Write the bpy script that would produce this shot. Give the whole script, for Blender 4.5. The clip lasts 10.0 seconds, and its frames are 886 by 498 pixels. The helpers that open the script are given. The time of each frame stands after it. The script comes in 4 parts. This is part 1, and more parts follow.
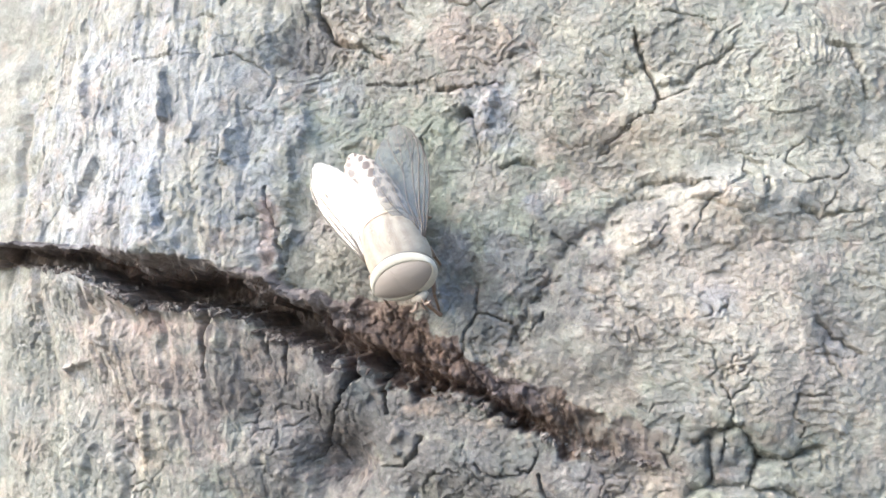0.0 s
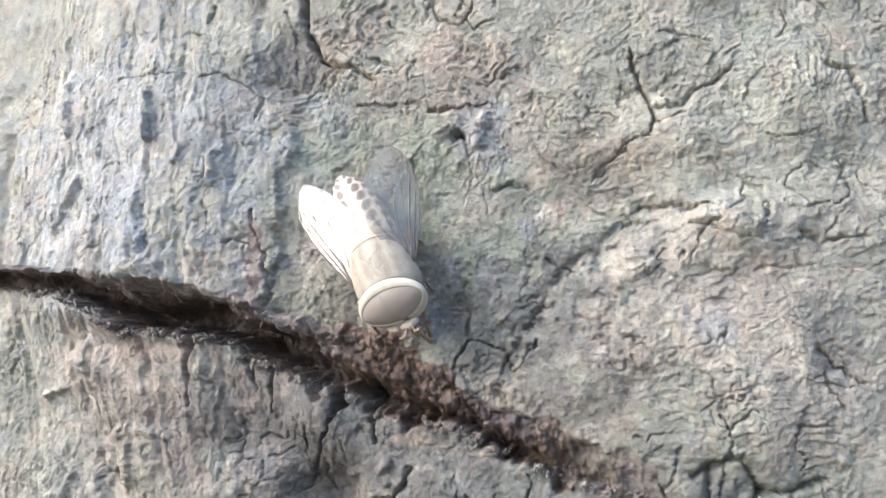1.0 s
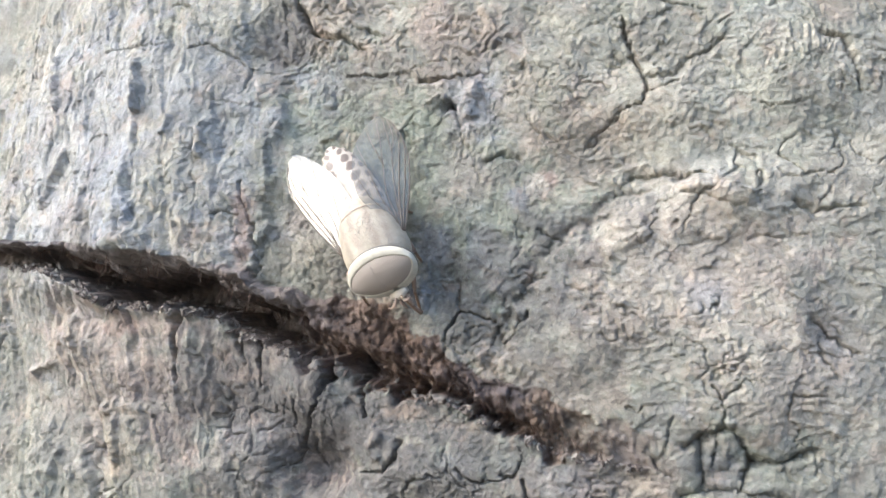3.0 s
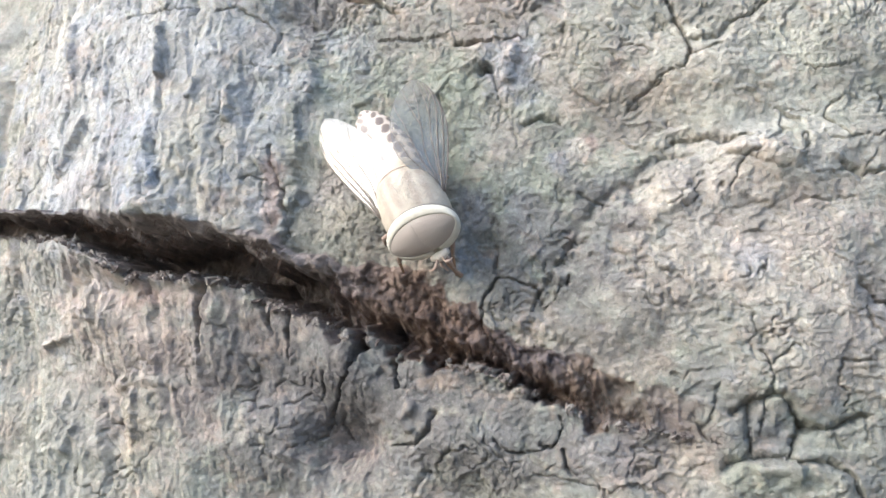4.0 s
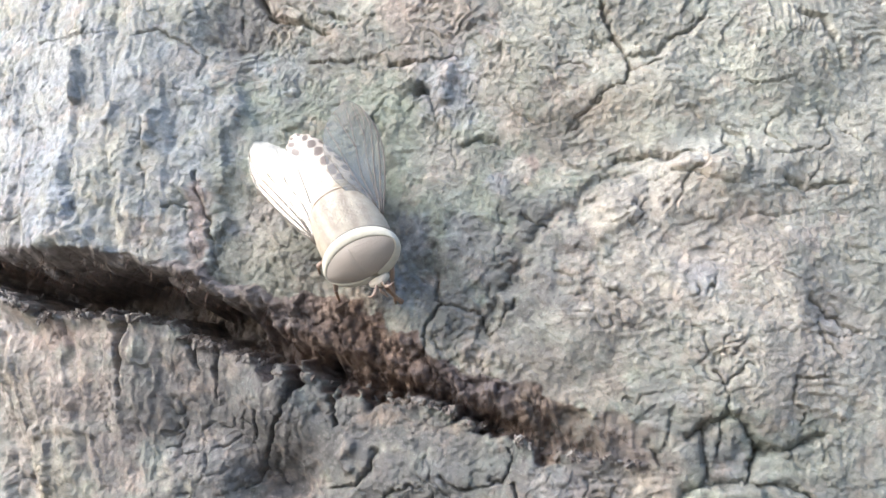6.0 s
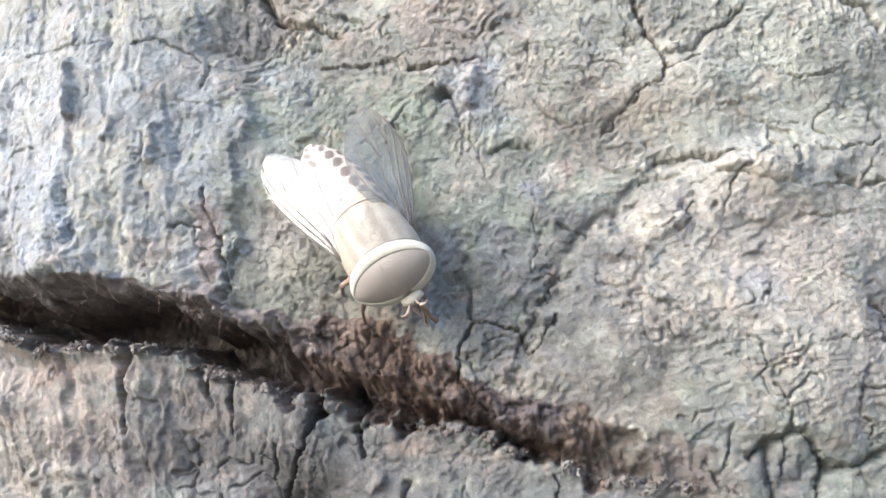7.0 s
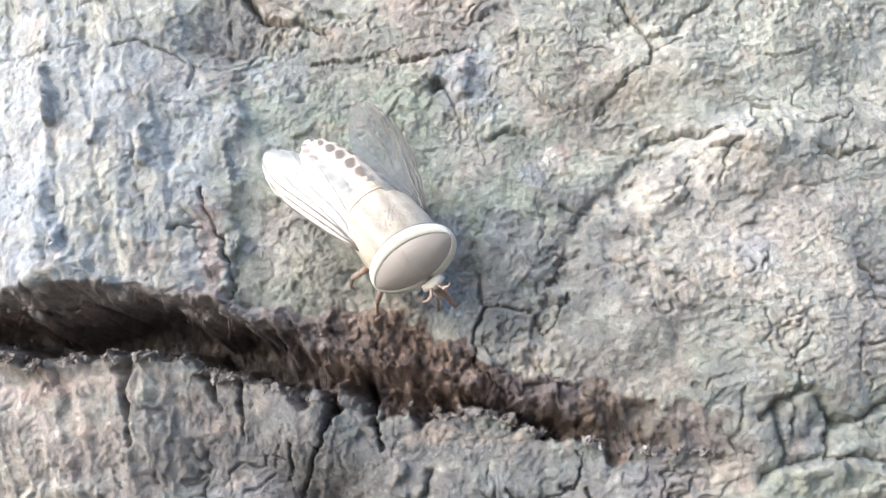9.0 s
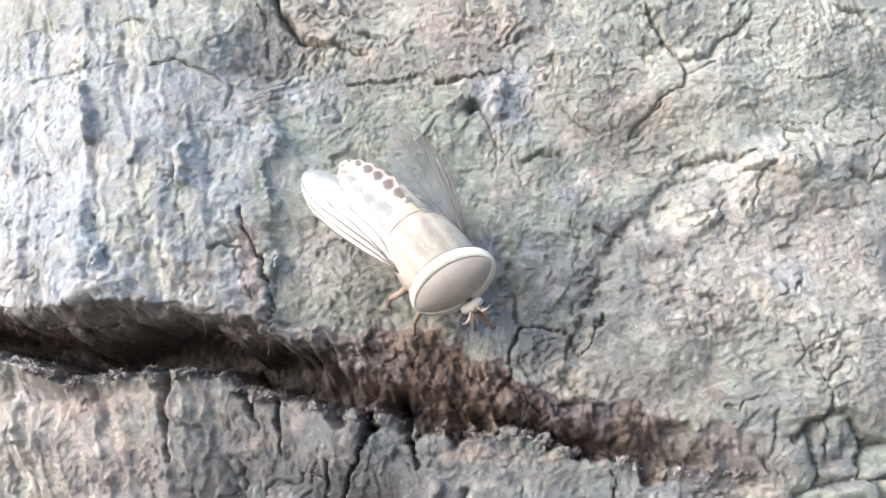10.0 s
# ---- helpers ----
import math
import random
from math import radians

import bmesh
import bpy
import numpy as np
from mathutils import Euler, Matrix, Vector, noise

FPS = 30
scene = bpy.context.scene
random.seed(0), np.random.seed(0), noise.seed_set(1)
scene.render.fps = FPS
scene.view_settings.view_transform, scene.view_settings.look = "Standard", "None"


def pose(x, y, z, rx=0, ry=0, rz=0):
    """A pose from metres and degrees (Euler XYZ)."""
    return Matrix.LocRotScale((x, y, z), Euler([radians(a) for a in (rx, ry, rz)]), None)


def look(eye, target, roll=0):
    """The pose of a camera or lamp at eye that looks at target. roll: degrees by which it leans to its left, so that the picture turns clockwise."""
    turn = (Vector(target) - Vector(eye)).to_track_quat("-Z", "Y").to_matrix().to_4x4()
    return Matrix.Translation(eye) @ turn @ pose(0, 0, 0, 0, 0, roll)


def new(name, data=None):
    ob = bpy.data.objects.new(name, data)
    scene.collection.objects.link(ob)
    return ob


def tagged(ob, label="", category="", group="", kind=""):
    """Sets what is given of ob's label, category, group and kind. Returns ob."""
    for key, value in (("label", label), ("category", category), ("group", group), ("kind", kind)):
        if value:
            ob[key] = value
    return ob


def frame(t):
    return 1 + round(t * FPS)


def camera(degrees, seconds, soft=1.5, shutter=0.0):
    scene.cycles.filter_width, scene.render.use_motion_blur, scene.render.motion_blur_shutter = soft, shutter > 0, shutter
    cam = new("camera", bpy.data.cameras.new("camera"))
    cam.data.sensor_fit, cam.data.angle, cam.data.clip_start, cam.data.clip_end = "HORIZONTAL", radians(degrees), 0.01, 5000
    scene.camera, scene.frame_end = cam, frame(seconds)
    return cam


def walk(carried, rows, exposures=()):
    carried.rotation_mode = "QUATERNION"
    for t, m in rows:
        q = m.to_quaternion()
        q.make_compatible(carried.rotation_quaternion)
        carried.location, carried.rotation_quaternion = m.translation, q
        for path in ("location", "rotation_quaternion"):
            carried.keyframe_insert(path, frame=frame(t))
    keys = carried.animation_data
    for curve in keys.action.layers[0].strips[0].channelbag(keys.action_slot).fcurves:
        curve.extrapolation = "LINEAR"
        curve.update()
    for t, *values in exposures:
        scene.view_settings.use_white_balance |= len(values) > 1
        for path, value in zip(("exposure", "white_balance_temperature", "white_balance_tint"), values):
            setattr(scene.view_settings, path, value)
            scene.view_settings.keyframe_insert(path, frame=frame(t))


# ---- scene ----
BASE = 1.3          # height of the fly's place on the trunk
MM = 0.001

cam = camera(49.5, 10.0, soft=1.5)
# seconds, then the eye in millimetres from the fly's place on the bark, then the turn in degrees
PATH = [
    (0, 21.34, -77.94, -8.48, 95.99, 0.04, 15.31),
    (0.5, 21.02, -76.62, -7.87, 96.41, -0.09, 15.11),
    (1, 21.01, -75.9, -7.82, 97.14, -0.04, 14.91),
    (1.5, 20.68, -74.96, -8.65, 96.88, -0.06, 14.85),
    (2, 21.46, -75.16, -9.6, 96.85, -0.07, 14.94),
    (2.2, 21.29, -75.07, -9.54, 96.74, 0.03, 14.85),
    (3.3, 21.05, -74.74, -10.6, 97.61, -0.35, 14.37),
    (3.5, 19.82, -75.29, -11.61, 98.29, -0.32, 13.53),
    (4, 15.62, -73.64, -14.18, 98.39, -0.24, 12.97),
    (4.5, 14.99, -74.98, -14.29, 98.78, -0.2, 11.6),
    (5, 14.05, -71.34, -17.25, 100.28, 0.61, 10.82),
    (5.5, 13.66, -71.37, -14.66, 99.59, 0.52, 9.89),
    (5.7, 13.99, -71.03, -16.24, 101.7, 1.0, 9.22),
    (6.8, 9.82, -66.58, -14.16, 101.49, 3.28, 8.15),
    (7, 8.65, -65.82, -15.2, 102.97, 3.93, 7.3),
    (7.5, 10.43, -65.87, -15.79, 102.38, 4.91, 6.21),
    (8, 7.0, -69.86, -17.27, 102.56, 4.59, 4.64),
    (8.5, 2.84, -70.17, -17.75, 103.25, 6.4, 3.28),
    (9, 0.29, -66.28, -16.95, 103.84, 8.45, 1.67),
    (9.5, -2.43, -64.9, -15.75, 103.5, 9.13, 0.9),
    (10, -1.88, -67.43, -15.32, 103.79, 8.02, 1.69),
]
walk(cam, [(t, pose(x * MM, y * MM, BASE + z * MM, rx, ry, rz)) for t, x, y, z, rx, ry, rz in PATH],
     exposures=[(t, stops, kelvin, 8) for t, stops, kelvin in ((0, 1.80, 5720), (0.4, 1.53, 5720), (3.5, 1.53, 5720), (4, 1.63, 5720), (7, 1.73, 5640), (8, 1.85, 5600), (10, 1.80, 5600))])

# ---- light: a bright hazy sky, brightest low on the trunk's left flank ----
SUN_FROM = Vector((-0.68, -0.46, 0.57)).normalized()
world = bpy.data.worlds.new("sky")
scene.world = world
world.use_nodes = True
wn = world.node_tree.nodes
sky = wn.new("ShaderNodeTexSky")
sky.sky_type = "NISHITA"
sky.sun_disc = False
sky.sun_elevation = math.asin(SUN_FROM.z)
sky.sun_rotation = math.atan2(SUN_FROM.x, SUN_FROM.y)
sky.dust_density = 4.0
world.node_tree.links.new(sky.outputs["Color"], wn["Background"].inputs["Color"])
wn["Background"].inputs["Strength"].default_value = 0.15
sun_data = bpy.data.lights.new("sun", "SUN")
sun_data.energy = 0.75
sun_data.angle = radians(70)
sun_data.color = (1.0, 0.99, 0.97)
sun = new("sun", sun_data)
sun.matrix_world = look(SUN_FROM * 3 + Vector((0, 0, BASE)), (0, 0, BASE))


# ---- materials ----
class Nodes:
    """A small builder of node materials."""

    def __init__(self, name):
        self.material = bpy.data.materials.new(name)
        self.material.use_nodes = True
        self.tree = self.material.node_tree
        self.shader = self.tree.nodes["Principled BSDF"]
        self.out = self.tree.nodes["Material Output"]

    def add(self, kind, **values):
        node = self.tree.nodes.new(kind)
        for key, value in values.items():
            setattr(node, key, value)
        return node

    def link(self, a, b):
        self.tree.links.new(a, b)

    def put(self, socket, value):
        if isinstance(value, bpy.types.NodeSocket):
            self.link(value, socket)
        else:
            socket.default_value = value

    def coords(self):
        return self.add("ShaderNodeTexCoord").outputs["Object"]

    def noise(self, scale, detail=4.0, rough=0.6, vector=None, distortion=0.0):
        n = self.add("ShaderNodeTexNoise")
        self.link(vector or self.coords(), n.inputs["Vector"])
        n.inputs["Scale"].default_value, n.inputs["Detail"].default_value = scale, detail
        n.inputs["Roughness"].default_value, n.inputs["Distortion"].default_value = rough, distortion
        return n.outputs["Fac"]

    def ramp(self, fac, *stops):
        r = self.add("ShaderNodeValToRGB").color_ramp
        node = self.tree.nodes[-1]
        while len(r.elements) < len(stops):
            r.elements.new(0.5)
        for e, (at, colour) in zip(r.elements, stops):
            e.position = at
            e.color = (*colour, 1) if isinstance(colour, tuple) else (colour, colour, colour, 1)
        self.link(fac, node.inputs["Fac"])
        return node.outputs["Color"]

    def mix(self, fac, a, b, how="MIX"):
        m = self.add("ShaderNodeMix", data_type="RGBA", blend_type=how)
        self.put(m.inputs[0], fac)
        for socket, value in ((m.inputs[6], a), (m.inputs[7], b)):
            self.put(socket, (*value, 1) if isinstance(value, tuple) else value)
        return m.outputs[2]

    def sums(self, op, a, b):
        m = self.add("ShaderNodeMath", operation=op)
        self.put(m.inputs[0], a)
        self.put(m.inputs[1], b)
        return m.outputs[0]

    def field(self, name):
        return self.add("ShaderNodeAttribute", attribute_name=name).outputs["Fac"]

    def bump(self, height, distance, strength=1.0):
        b = self.add("ShaderNodeBump")
        b.inputs["Distance"].default_value, b.inputs["Strength"].default_value = distance, strength
        self.link(height, b.inputs["Height"])
        self.link(b.outputs["Normal"], self.shader.inputs["Normal"])

    def set(self, **values):
        for key, value in values.items():
            self.put(self.shader.inputs[key.replace("_", " ").title().replace("Ior", "IOR")], value)
        return self.material


def bark_material():
    m = Nodes("weathered_bark")
    broad = m.noise(220, 6, 0.6)
    grain = m.noise(1000, 8, 0.72, distortion=0.6)
    crisp = m.noise(2800, 6, 0.75)
    colour = m.ramp(grain, (0.30, (0.16, 0.153, 0.122)), (0.45, (0.26, 0.25, 0.203)), (0.58, (0.34, 0.328, 0.270)), (0.72, (0.46, 0.445, 0.375)))
    # the darkest of these tints carries stains and painted shade alike
    tints = (("moss", (0.195, 0.222, 0.162), 0.85), ("slate", (0.278, 0.294, 0.322), 0.85), ("rust", (0.40, 0.292, 0.243), 0.8),
             ("ochre", (0.45, 0.40, 0.285), 0.65), ("pale", (0.50, 0.465, 0.385), 0.75), ("shade_stain", (0.122, 0.113, 0.108), 0.95), ("ash", (0.285, 0.28, 0.275), 0.75))
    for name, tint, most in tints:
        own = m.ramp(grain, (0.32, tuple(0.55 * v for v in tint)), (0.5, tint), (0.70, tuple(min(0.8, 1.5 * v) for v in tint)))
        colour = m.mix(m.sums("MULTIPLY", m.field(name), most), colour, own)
    # stray tints, pale lichen dust and dark grains
    colour = m.mix(m.sums("MULTIPLY", m.ramp(m.noise(380, 5, 0.65), (0.54, 0.0), (0.68, 1.0)), 0.45), colour, (0.45, 0.345, 0.265))
    colour = m.mix(m.sums("MULTIPLY", m.ramp(m.noise(310, 5, 0.65), (0.54, 0.0), (0.68, 1.0)), 0.35), colour, (0.25, 0.275, 0.245))
    colour = m.mix(m.sums("MULTIPLY", m.ramp(crisp, (0.57, 0.0), (0.68, 1.0)), 0.28), colour, (0.58, 0.565, 0.52))
    colour = m.mix(m.sums("MULTIPLY", m.ramp(m.noise(1900, 5, 0.75), (0.33, 1.0), (0.43, 0.0)), 0.35), colour, (0.085, 0.075, 0.065))
    colour = m.mix(m.sums("MULTIPLY", m.ramp(broad, (0.40, 1.0), (0.52, 0.0)), 0.3), colour, (0.16, 0.155, 0.145))
    # inner bark: dark rot, brown chunks, tan splinters
    chunk = m.noise(520, 6, 0.68, distortion=0.4)
    inner = m.ramp(chunk, (0.34, (0.035, 0.022, 0.019)), (0.46, (0.095, 0.057, 0.042)), (0.58, (0.155, 0.098, 0.068)), (0.70, (0.30, 0.225, 0.17)))
    inner = m.mix(m.sums("MULTIPLY", m.ramp(m.noise(150, 3, 0.5), (0.45, 0.0), (0.6, 1.0)), 0.55), inner, (0.13, 0.115, 0.125))
    # greyer, paler bark on the ledge; the void's shade is put into the colour
    inner = m.mix(m.sums("MULTIPLY", m.field("hollow"), m.ramp(m.noise(300, 5, 0.6), (0.38, 1.0), (0.66, 0.45))), inner,
                  m.ramp(chunk, (0.34, (0.10, 0.08, 0.075)), (0.50, (0.235, 0.195, 0.18)), (0.66, (0.42, 0.365, 0.335))))
    colour = m.mix(m.sums("MULTIPLY", m.field("fibre"), 0.94), colour, inner)
    # fine relief: grains, and broken chips in two sizes
    ragged = m.add("ShaderNodeTexNoise")
    m.link(m.coords(), ragged.inputs["Vector"])
    ragged.inputs["Scale"].default_value, ragged.inputs["Detail"].default_value, ragged.inputs["Roughness"].default_value = 900, 5, 0.7
    bent = m.add("ShaderNodeVectorMath", operation="MULTIPLY_ADD")
    m.link(ragged.outputs["Color"], bent.inputs[0])
    bent.inputs[1].default_value = (0.0011, 0.0011, 0.0011)
    m.link(m.coords(), bent.inputs[2])
    relief = m.sums("ADD", crisp, m.sums("MULTIPLY", grain, 0.7))
    for scale, weight in ((850, 0.9), (2100, 0.5)):
        cells = m.add("ShaderNodeTexVoronoi")
        m.link(bent.outputs["Vector"], cells.inputs["Vector"])
        cells.inputs["Scale"].default_value = scale
        split = m.add("ShaderNodeSeparateColor")
        m.link(cells.outputs["Color"], split.inputs["Color"])
        relief = m.sums("ADD", relief, m.sums("MULTIPLY", split.outputs["Red"], weight))
    m.bump(relief, 0.00017, 1.0)
    rough = m.ramp(grain, (0.3, 0.65), (0.7, 0.9))
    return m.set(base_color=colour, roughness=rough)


def plain_material(name, low, high, scale, rough=0.6, bump=0.0, **more):
    m = Nodes(name)
    grain = m.noise(scale, 4, 0.6)
    colour = m.mix(grain, low, high)
    if bump:
        m.bump(m.noise(scale * 2.5, 4, 0.65), bump, 0.8)
    return m.set(base_color=colour, roughness=rough, **more)


BARK = bark_material()


def fibre_material():
    m = Nodes("brown_bark_fibre")
    strand = m.add("ShaderNodeNewGeometry").outputs["Random Per Island"]
    colour = m.ramp(strand, (0.0, (0.05, 0.025, 0.015)), (0.6, (0.13, 0.076, 0.05)), (0.9, (0.24, 0.165, 0.11)), (1.0, (0.42, 0.34, 0.26)))
    colour = m.mix(m.sums("MULTIPLY", m.noise(900, 3), 0.6), colour, (0.09, 0.05, 0.035))
    return m.set(base_color=colour, roughness=0.75)


def crumb_material():
    m = Nodes("bark_crumb")
    each = m.add("ShaderNodeNewGeometry").outputs["Random Per Island"]
    colour = m.ramp(each, (0.0, (0.08, 0.06, 0.05)), (0.4, (0.17, 0.14, 0.12)), (0.8, (0.27, 0.24, 0.21)), (1.0, (0.40, 0.37, 0.33)))
    grain = m.noise(2200, 6, 0.72)
    colour = m.mix(m.ramp(grain, (0.35, 0.7), (0.6, 0.0)), colour, (0.10, 0.085, 0.075))
    m.bump(grain, 0.0002, 1.0)
    return m.set(base_color=colour, roughness=0.8)


FIBRE = fibre_material()
CRUMB = crumb_material()
SOIL = plain_material("dark_soil", (0.035, 0.029, 0.022), (0.10, 0.085, 0.066), 6, 0.95)


# ---- numbers for relief, all in millimetres on the trunk's skin: x along it, z up it ----
def lattice(ix, iz, seed):
    n = (ix * 374761393 + iz * 668265263 + seed * 974634777) & 0xFFFFFFFF
    n = ((n ^ (n >> 13)) * 1274126177) & 0xFFFFFFFF
    return ((n ^ (n >> 16)) & 0xFFFF) / 65535.0


WAYS = np.arange(65536) * (2 * math.pi / 65535)
WAY_X, WAY_Z = np.cos(WAYS), np.sin(WAYS)


def gradient_noise(x, z, seed):
    """Smooth noise of about -1 to 1 with cells of size 1."""
    ix, iz = np.floor(x).astype(np.int64), np.floor(z).astype(np.int64)
    fx, fz = x - ix, z - iz
    sx, sz = fx * fx * fx * (fx * (fx * 6 - 15) + 10), fz * fz * fz * (fz * (fz * 6 - 15) + 10)

    def corner(dx, dz):
        n = ((ix + dx) * 374761393 + (iz + dz) * 668265263 + seed * 974634777) & 0xFFFFFFFF
        n = ((n ^ (n >> 13)) * 1274126177) & 0xFFFFFFFF
        n = (n ^ (n >> 16)) & 0xFFFF
        return WAY_X[n] * (fx - dx) + WAY_Z[n] * (fz - dz)

    low = corner(0, 0) * (1 - sx) + corner(1, 0) * sx
    high = corner(0, 1) * (1 - sx) + corner(1, 1) * sx
    return (low * (1 - sz) + high * sz) * 1.5


def fractal(x, z, size, seed, octaves=4, gain=0.5):
    total, amp = 0.0, 1.0
    for k in range(octaves):
        total = total + amp * gradient_noise(x / size + 17.3 * k, z / size - 9.1 * k, seed + k)
        size, amp = size / 2.03, amp * gain
    return total


def facets(x, z, size, seed):
    """Flakes: scattered cells, each with its own height and lean; also how near a point is to a cell's edge."""
    x, z = x / size, z / size
    ix, iz = np.floor(x).astype(np.int64), np.floor(z).astype(np.int64)
    one, two, high = np.full(x.shape, 9.0), np.full(x.shape, 9.0), np.zeros(x.shape)
    for dx in (-1, 0, 1):
        for dz in (-1, 0, 1):
            cx, cz = ix + dx, iz + dz
            ox = cx + lattice(cx, cz, seed) - x
            oz = cz + lattice(cx, cz, seed + 7) - z
            d = np.hypot(ox, oz)
            near = d < one
            two = np.where(near, one, np.minimum(two, d))
            lean = (lattice(cx, cz, seed + 17) - 0.5) * ox + (lattice(cx, cz, seed + 23) - 0.5) * oz
            high = np.where(near, lattice(cx, cz, seed + 13) - 0.5 + 1.6 * lean, high)
            one = np.where(near, d, one)
    return high, two - one


def step(a, b, x):
    t = np.clip((x - a) / (b - a), 0, 1)
    return t * t * (3 - 2 * t)


CRACKS, RIDGES = [], []


def crack(width, depth, line):
    CRACKS.append((width, depth, line))


def ridge(width, height, line):
    RIDGES.append((width, height, line))


# cracks and ridges of the bark round the fly: half width, depth, course
crack(0.25, 1.3, [(16.3, 17.4), (16.8, 14.5), (17.8, 12.6), (18.0, 11.4), (17.5, 10.3), (16.2, 9.9), (15.3, 9.3)])
crack(0.18, 0.5, [(15.3, 9.3), (13.6, 7.8), (12.2, 6.6)])
crack(0.18, 0.8, [(18.1, 11.5), (19.3, 11.8), (20.4, 12.1)])
crack(0.36, 0.7, [(18.4, 12.4), (20.2, 12.8), (20.8, 13.5), (21.2, 14.1), (22.5, 14.3), (24.1, 15.7)])
crack(0.13, 0.6, [(21.1, 8.5), (22.1, 8.2), (22.7, 7.5), (23.5, 7.0), (25.7, 6.6), (27.3, 6.7)])
crack(0.55, 1.2, [(16.7, 4.6), (18.6, 4.9), (20.3, 4.6), (22.0, 4.7)])
crack(0.31, 0.5, [(20.4, 3.1), (22.3, 2.8), (23.9, 2.1), (25.5, 1.9)])
crack(0.36, 0.9, [(28.5, 2.4), (29.9, 1.7), (31.2, 1.9), (33.4, 2.1)])
crack(0.62, 0.5, [(16.0, 2.2), (14.3, 1.5), (12.1, 0.1), (9.9, -1.4), (8.7, -3.2)])
crack(0.36, 0.7, [(8.7, -3.2), (7.4, -5.4), (5.8, -8.0)])
crack(0.13, 0.6, [(19.2, -9.0), (20.6, -9.4), (21.8, -9.9), (23.4, -9.3), (25.8, -8.7), (28.1, -8.6), (29.7, -8.2)])
crack(0.18, 0.7, [(22.1, -11.2), (22.7, -12.2), (22.9, -13.6), (23.0, -14.2)])
crack(0.46, 1.25, [(20.0, -15.8), (21.2, -15.1), (22.8, -14.3), (23.5, -14.5), (24.5, -15.9), (25.0, -16.7)])
crack(0.46, 1.25, [(25.0, -16.7), (24.4, -17.5), (24.1, -18.7)])
crack(0.46, 1.25, [(21.3, -15.2), (21.2, -16.9), (21.3, -18.6)])
crack(0.18, 0.8, [(22.3, -14.7), (22.3, -15.9), (21.9, -17.1)])
crack(0.46, 1.25, [(19.7, -19.5), (21.0, -19.0), (22.6, -18.8), (24.1, -18.9), (25.3, -19.2), (26.8, -19.1), (27.9, -19.8), (28.7, -21.2), (29.4, -22.4)])
crack(0.46, 1.25, [(25.0, -16.7), (26.5, -16.8), (28.1, -16.4), (29.5, -15.9)])
crack(0.18, 0.8, [(29.8, -11.8), (27.9, -12.0), (27.3, -12.6), (27.4, -13.4), (28.0, -14.2), (28.0, -15.8)])
crack(0.22, 0.7, [(29.7, -8.2), (30.1, -9.6), (31.3, -10.5)])
crack(0.40, 1.0, [(29.4, -6.3), (30.8, -7.8), (32.7, -8.8)])
crack(0.18, 0.4, [(11.6, -3.7), (13.3, -4.6), (14.5, -4.9), (17.0, -6.1)])
crack(0.18, 0.6, [(15.8, -12.9), (17.0, -13.2), (17.2, -12.6), (18.5, -12.6)])
crack(0.22, 0.7, [(17.3, -15.7), (18.1, -17.3), (19.2, -18.2)])
crack(0.22, 0.5, [(19.2, -13.6), (18.9, -15.3), (18.4, -16.7)])
crack(0.13, 0.5, [(27.4, 4.9), (28.2, 4.3), (30.0, 4.4), (30.9, 4.2)])
crack(0.13, 0.4, [(24.6, -5.2), (25.2, -4.6), (26.4, -4.8), (27.3, -5.5)])
crack(0.13, 0.4, [(23.5, -6.6), (25.9, -6.8), (26.9, -6.3), (27.3, -5.9)])
crack(0.18, 0.5, [(26.5, 10.1), (27.7, 9.8), (28.9, 10.0), (30.3, 10.3)])
crack(0.18, 0.5, [(22.1, -5.8), (22.8, -4.9), (23.2, -4.2)])
crack(0.30, 0.4, [(25.0, -0.3), (27.0, -0.2), (29.4, -0.1)])
crack(0.49, 2.2, [(2.2, 11.5), (2.7, 11.3), (2.7, 10.7)])
crack(0.27, 1.1, [(-0.3, 13.5), (1.8, 13.6), (3.7, 13.7), (5.3, 13.8)])
crack(0.22, 0.6, [(-6.9, 14.8), (-4.4, 14.4), (-2.0, 14.4), (-0.1, 15.0), (1.0, 15.1), (3.2, 15.2)])
crack(0.40, 2.6, [(-11.8, 25.5), (-11.6, 22.4), (-10.4, 19.2), (-9.6, 18.5)])
crack(0.36, 1.2, [(-9.6, 18.5), (-7.3, 18.0), (-5.2, 16.8)])
crack(0.13, 0.6, [(2.7, 10.9), (3.3, 8.5), (4.2, 7.3), (4.6, 5.5), (4.8, 4.1)])
crack(0.13, 0.6, [(2.7, -1.2), (3.7, 0.1), (4.6, 2.1)])
crack(0.22, 1.0, [(2.8, -3.3), (3.1, -5.5), (5.0, -5.9), (6.1, -6.6), (6.6, -7.7)])
crack(0.27, 1.2, [(3.1, -5.5), (2.3, -6.7), (1.7, -8.0), (1.7, -9.3), (2.7, -10.5), (3.7, -11.7)])
crack(0.22, 0.9, [(8.7, -5.6), (7.7, -7.2), (6.7, -8.2)])
crack(0.13, 0.6, [(4.9, -9.8), (6.2, -10.6), (7.5, -11.5)])
crack(0.27, 0.7, [(9.5, 0.8), (10.8, 0.1), (11.6, -0.3)])
crack(0.40, 0.8, [(5.3, 6.6), (6.6, 7.0), (8.0, 6.6)])
crack(0.18, 0.6, [(-1.7, 8.8), (-1.4, 10.0), (-0.8, 10.7)])
crack(0.13, 0.5, [(-4.4, 9.2), (-3.4, 8.7), (-4.8, 7.8)])
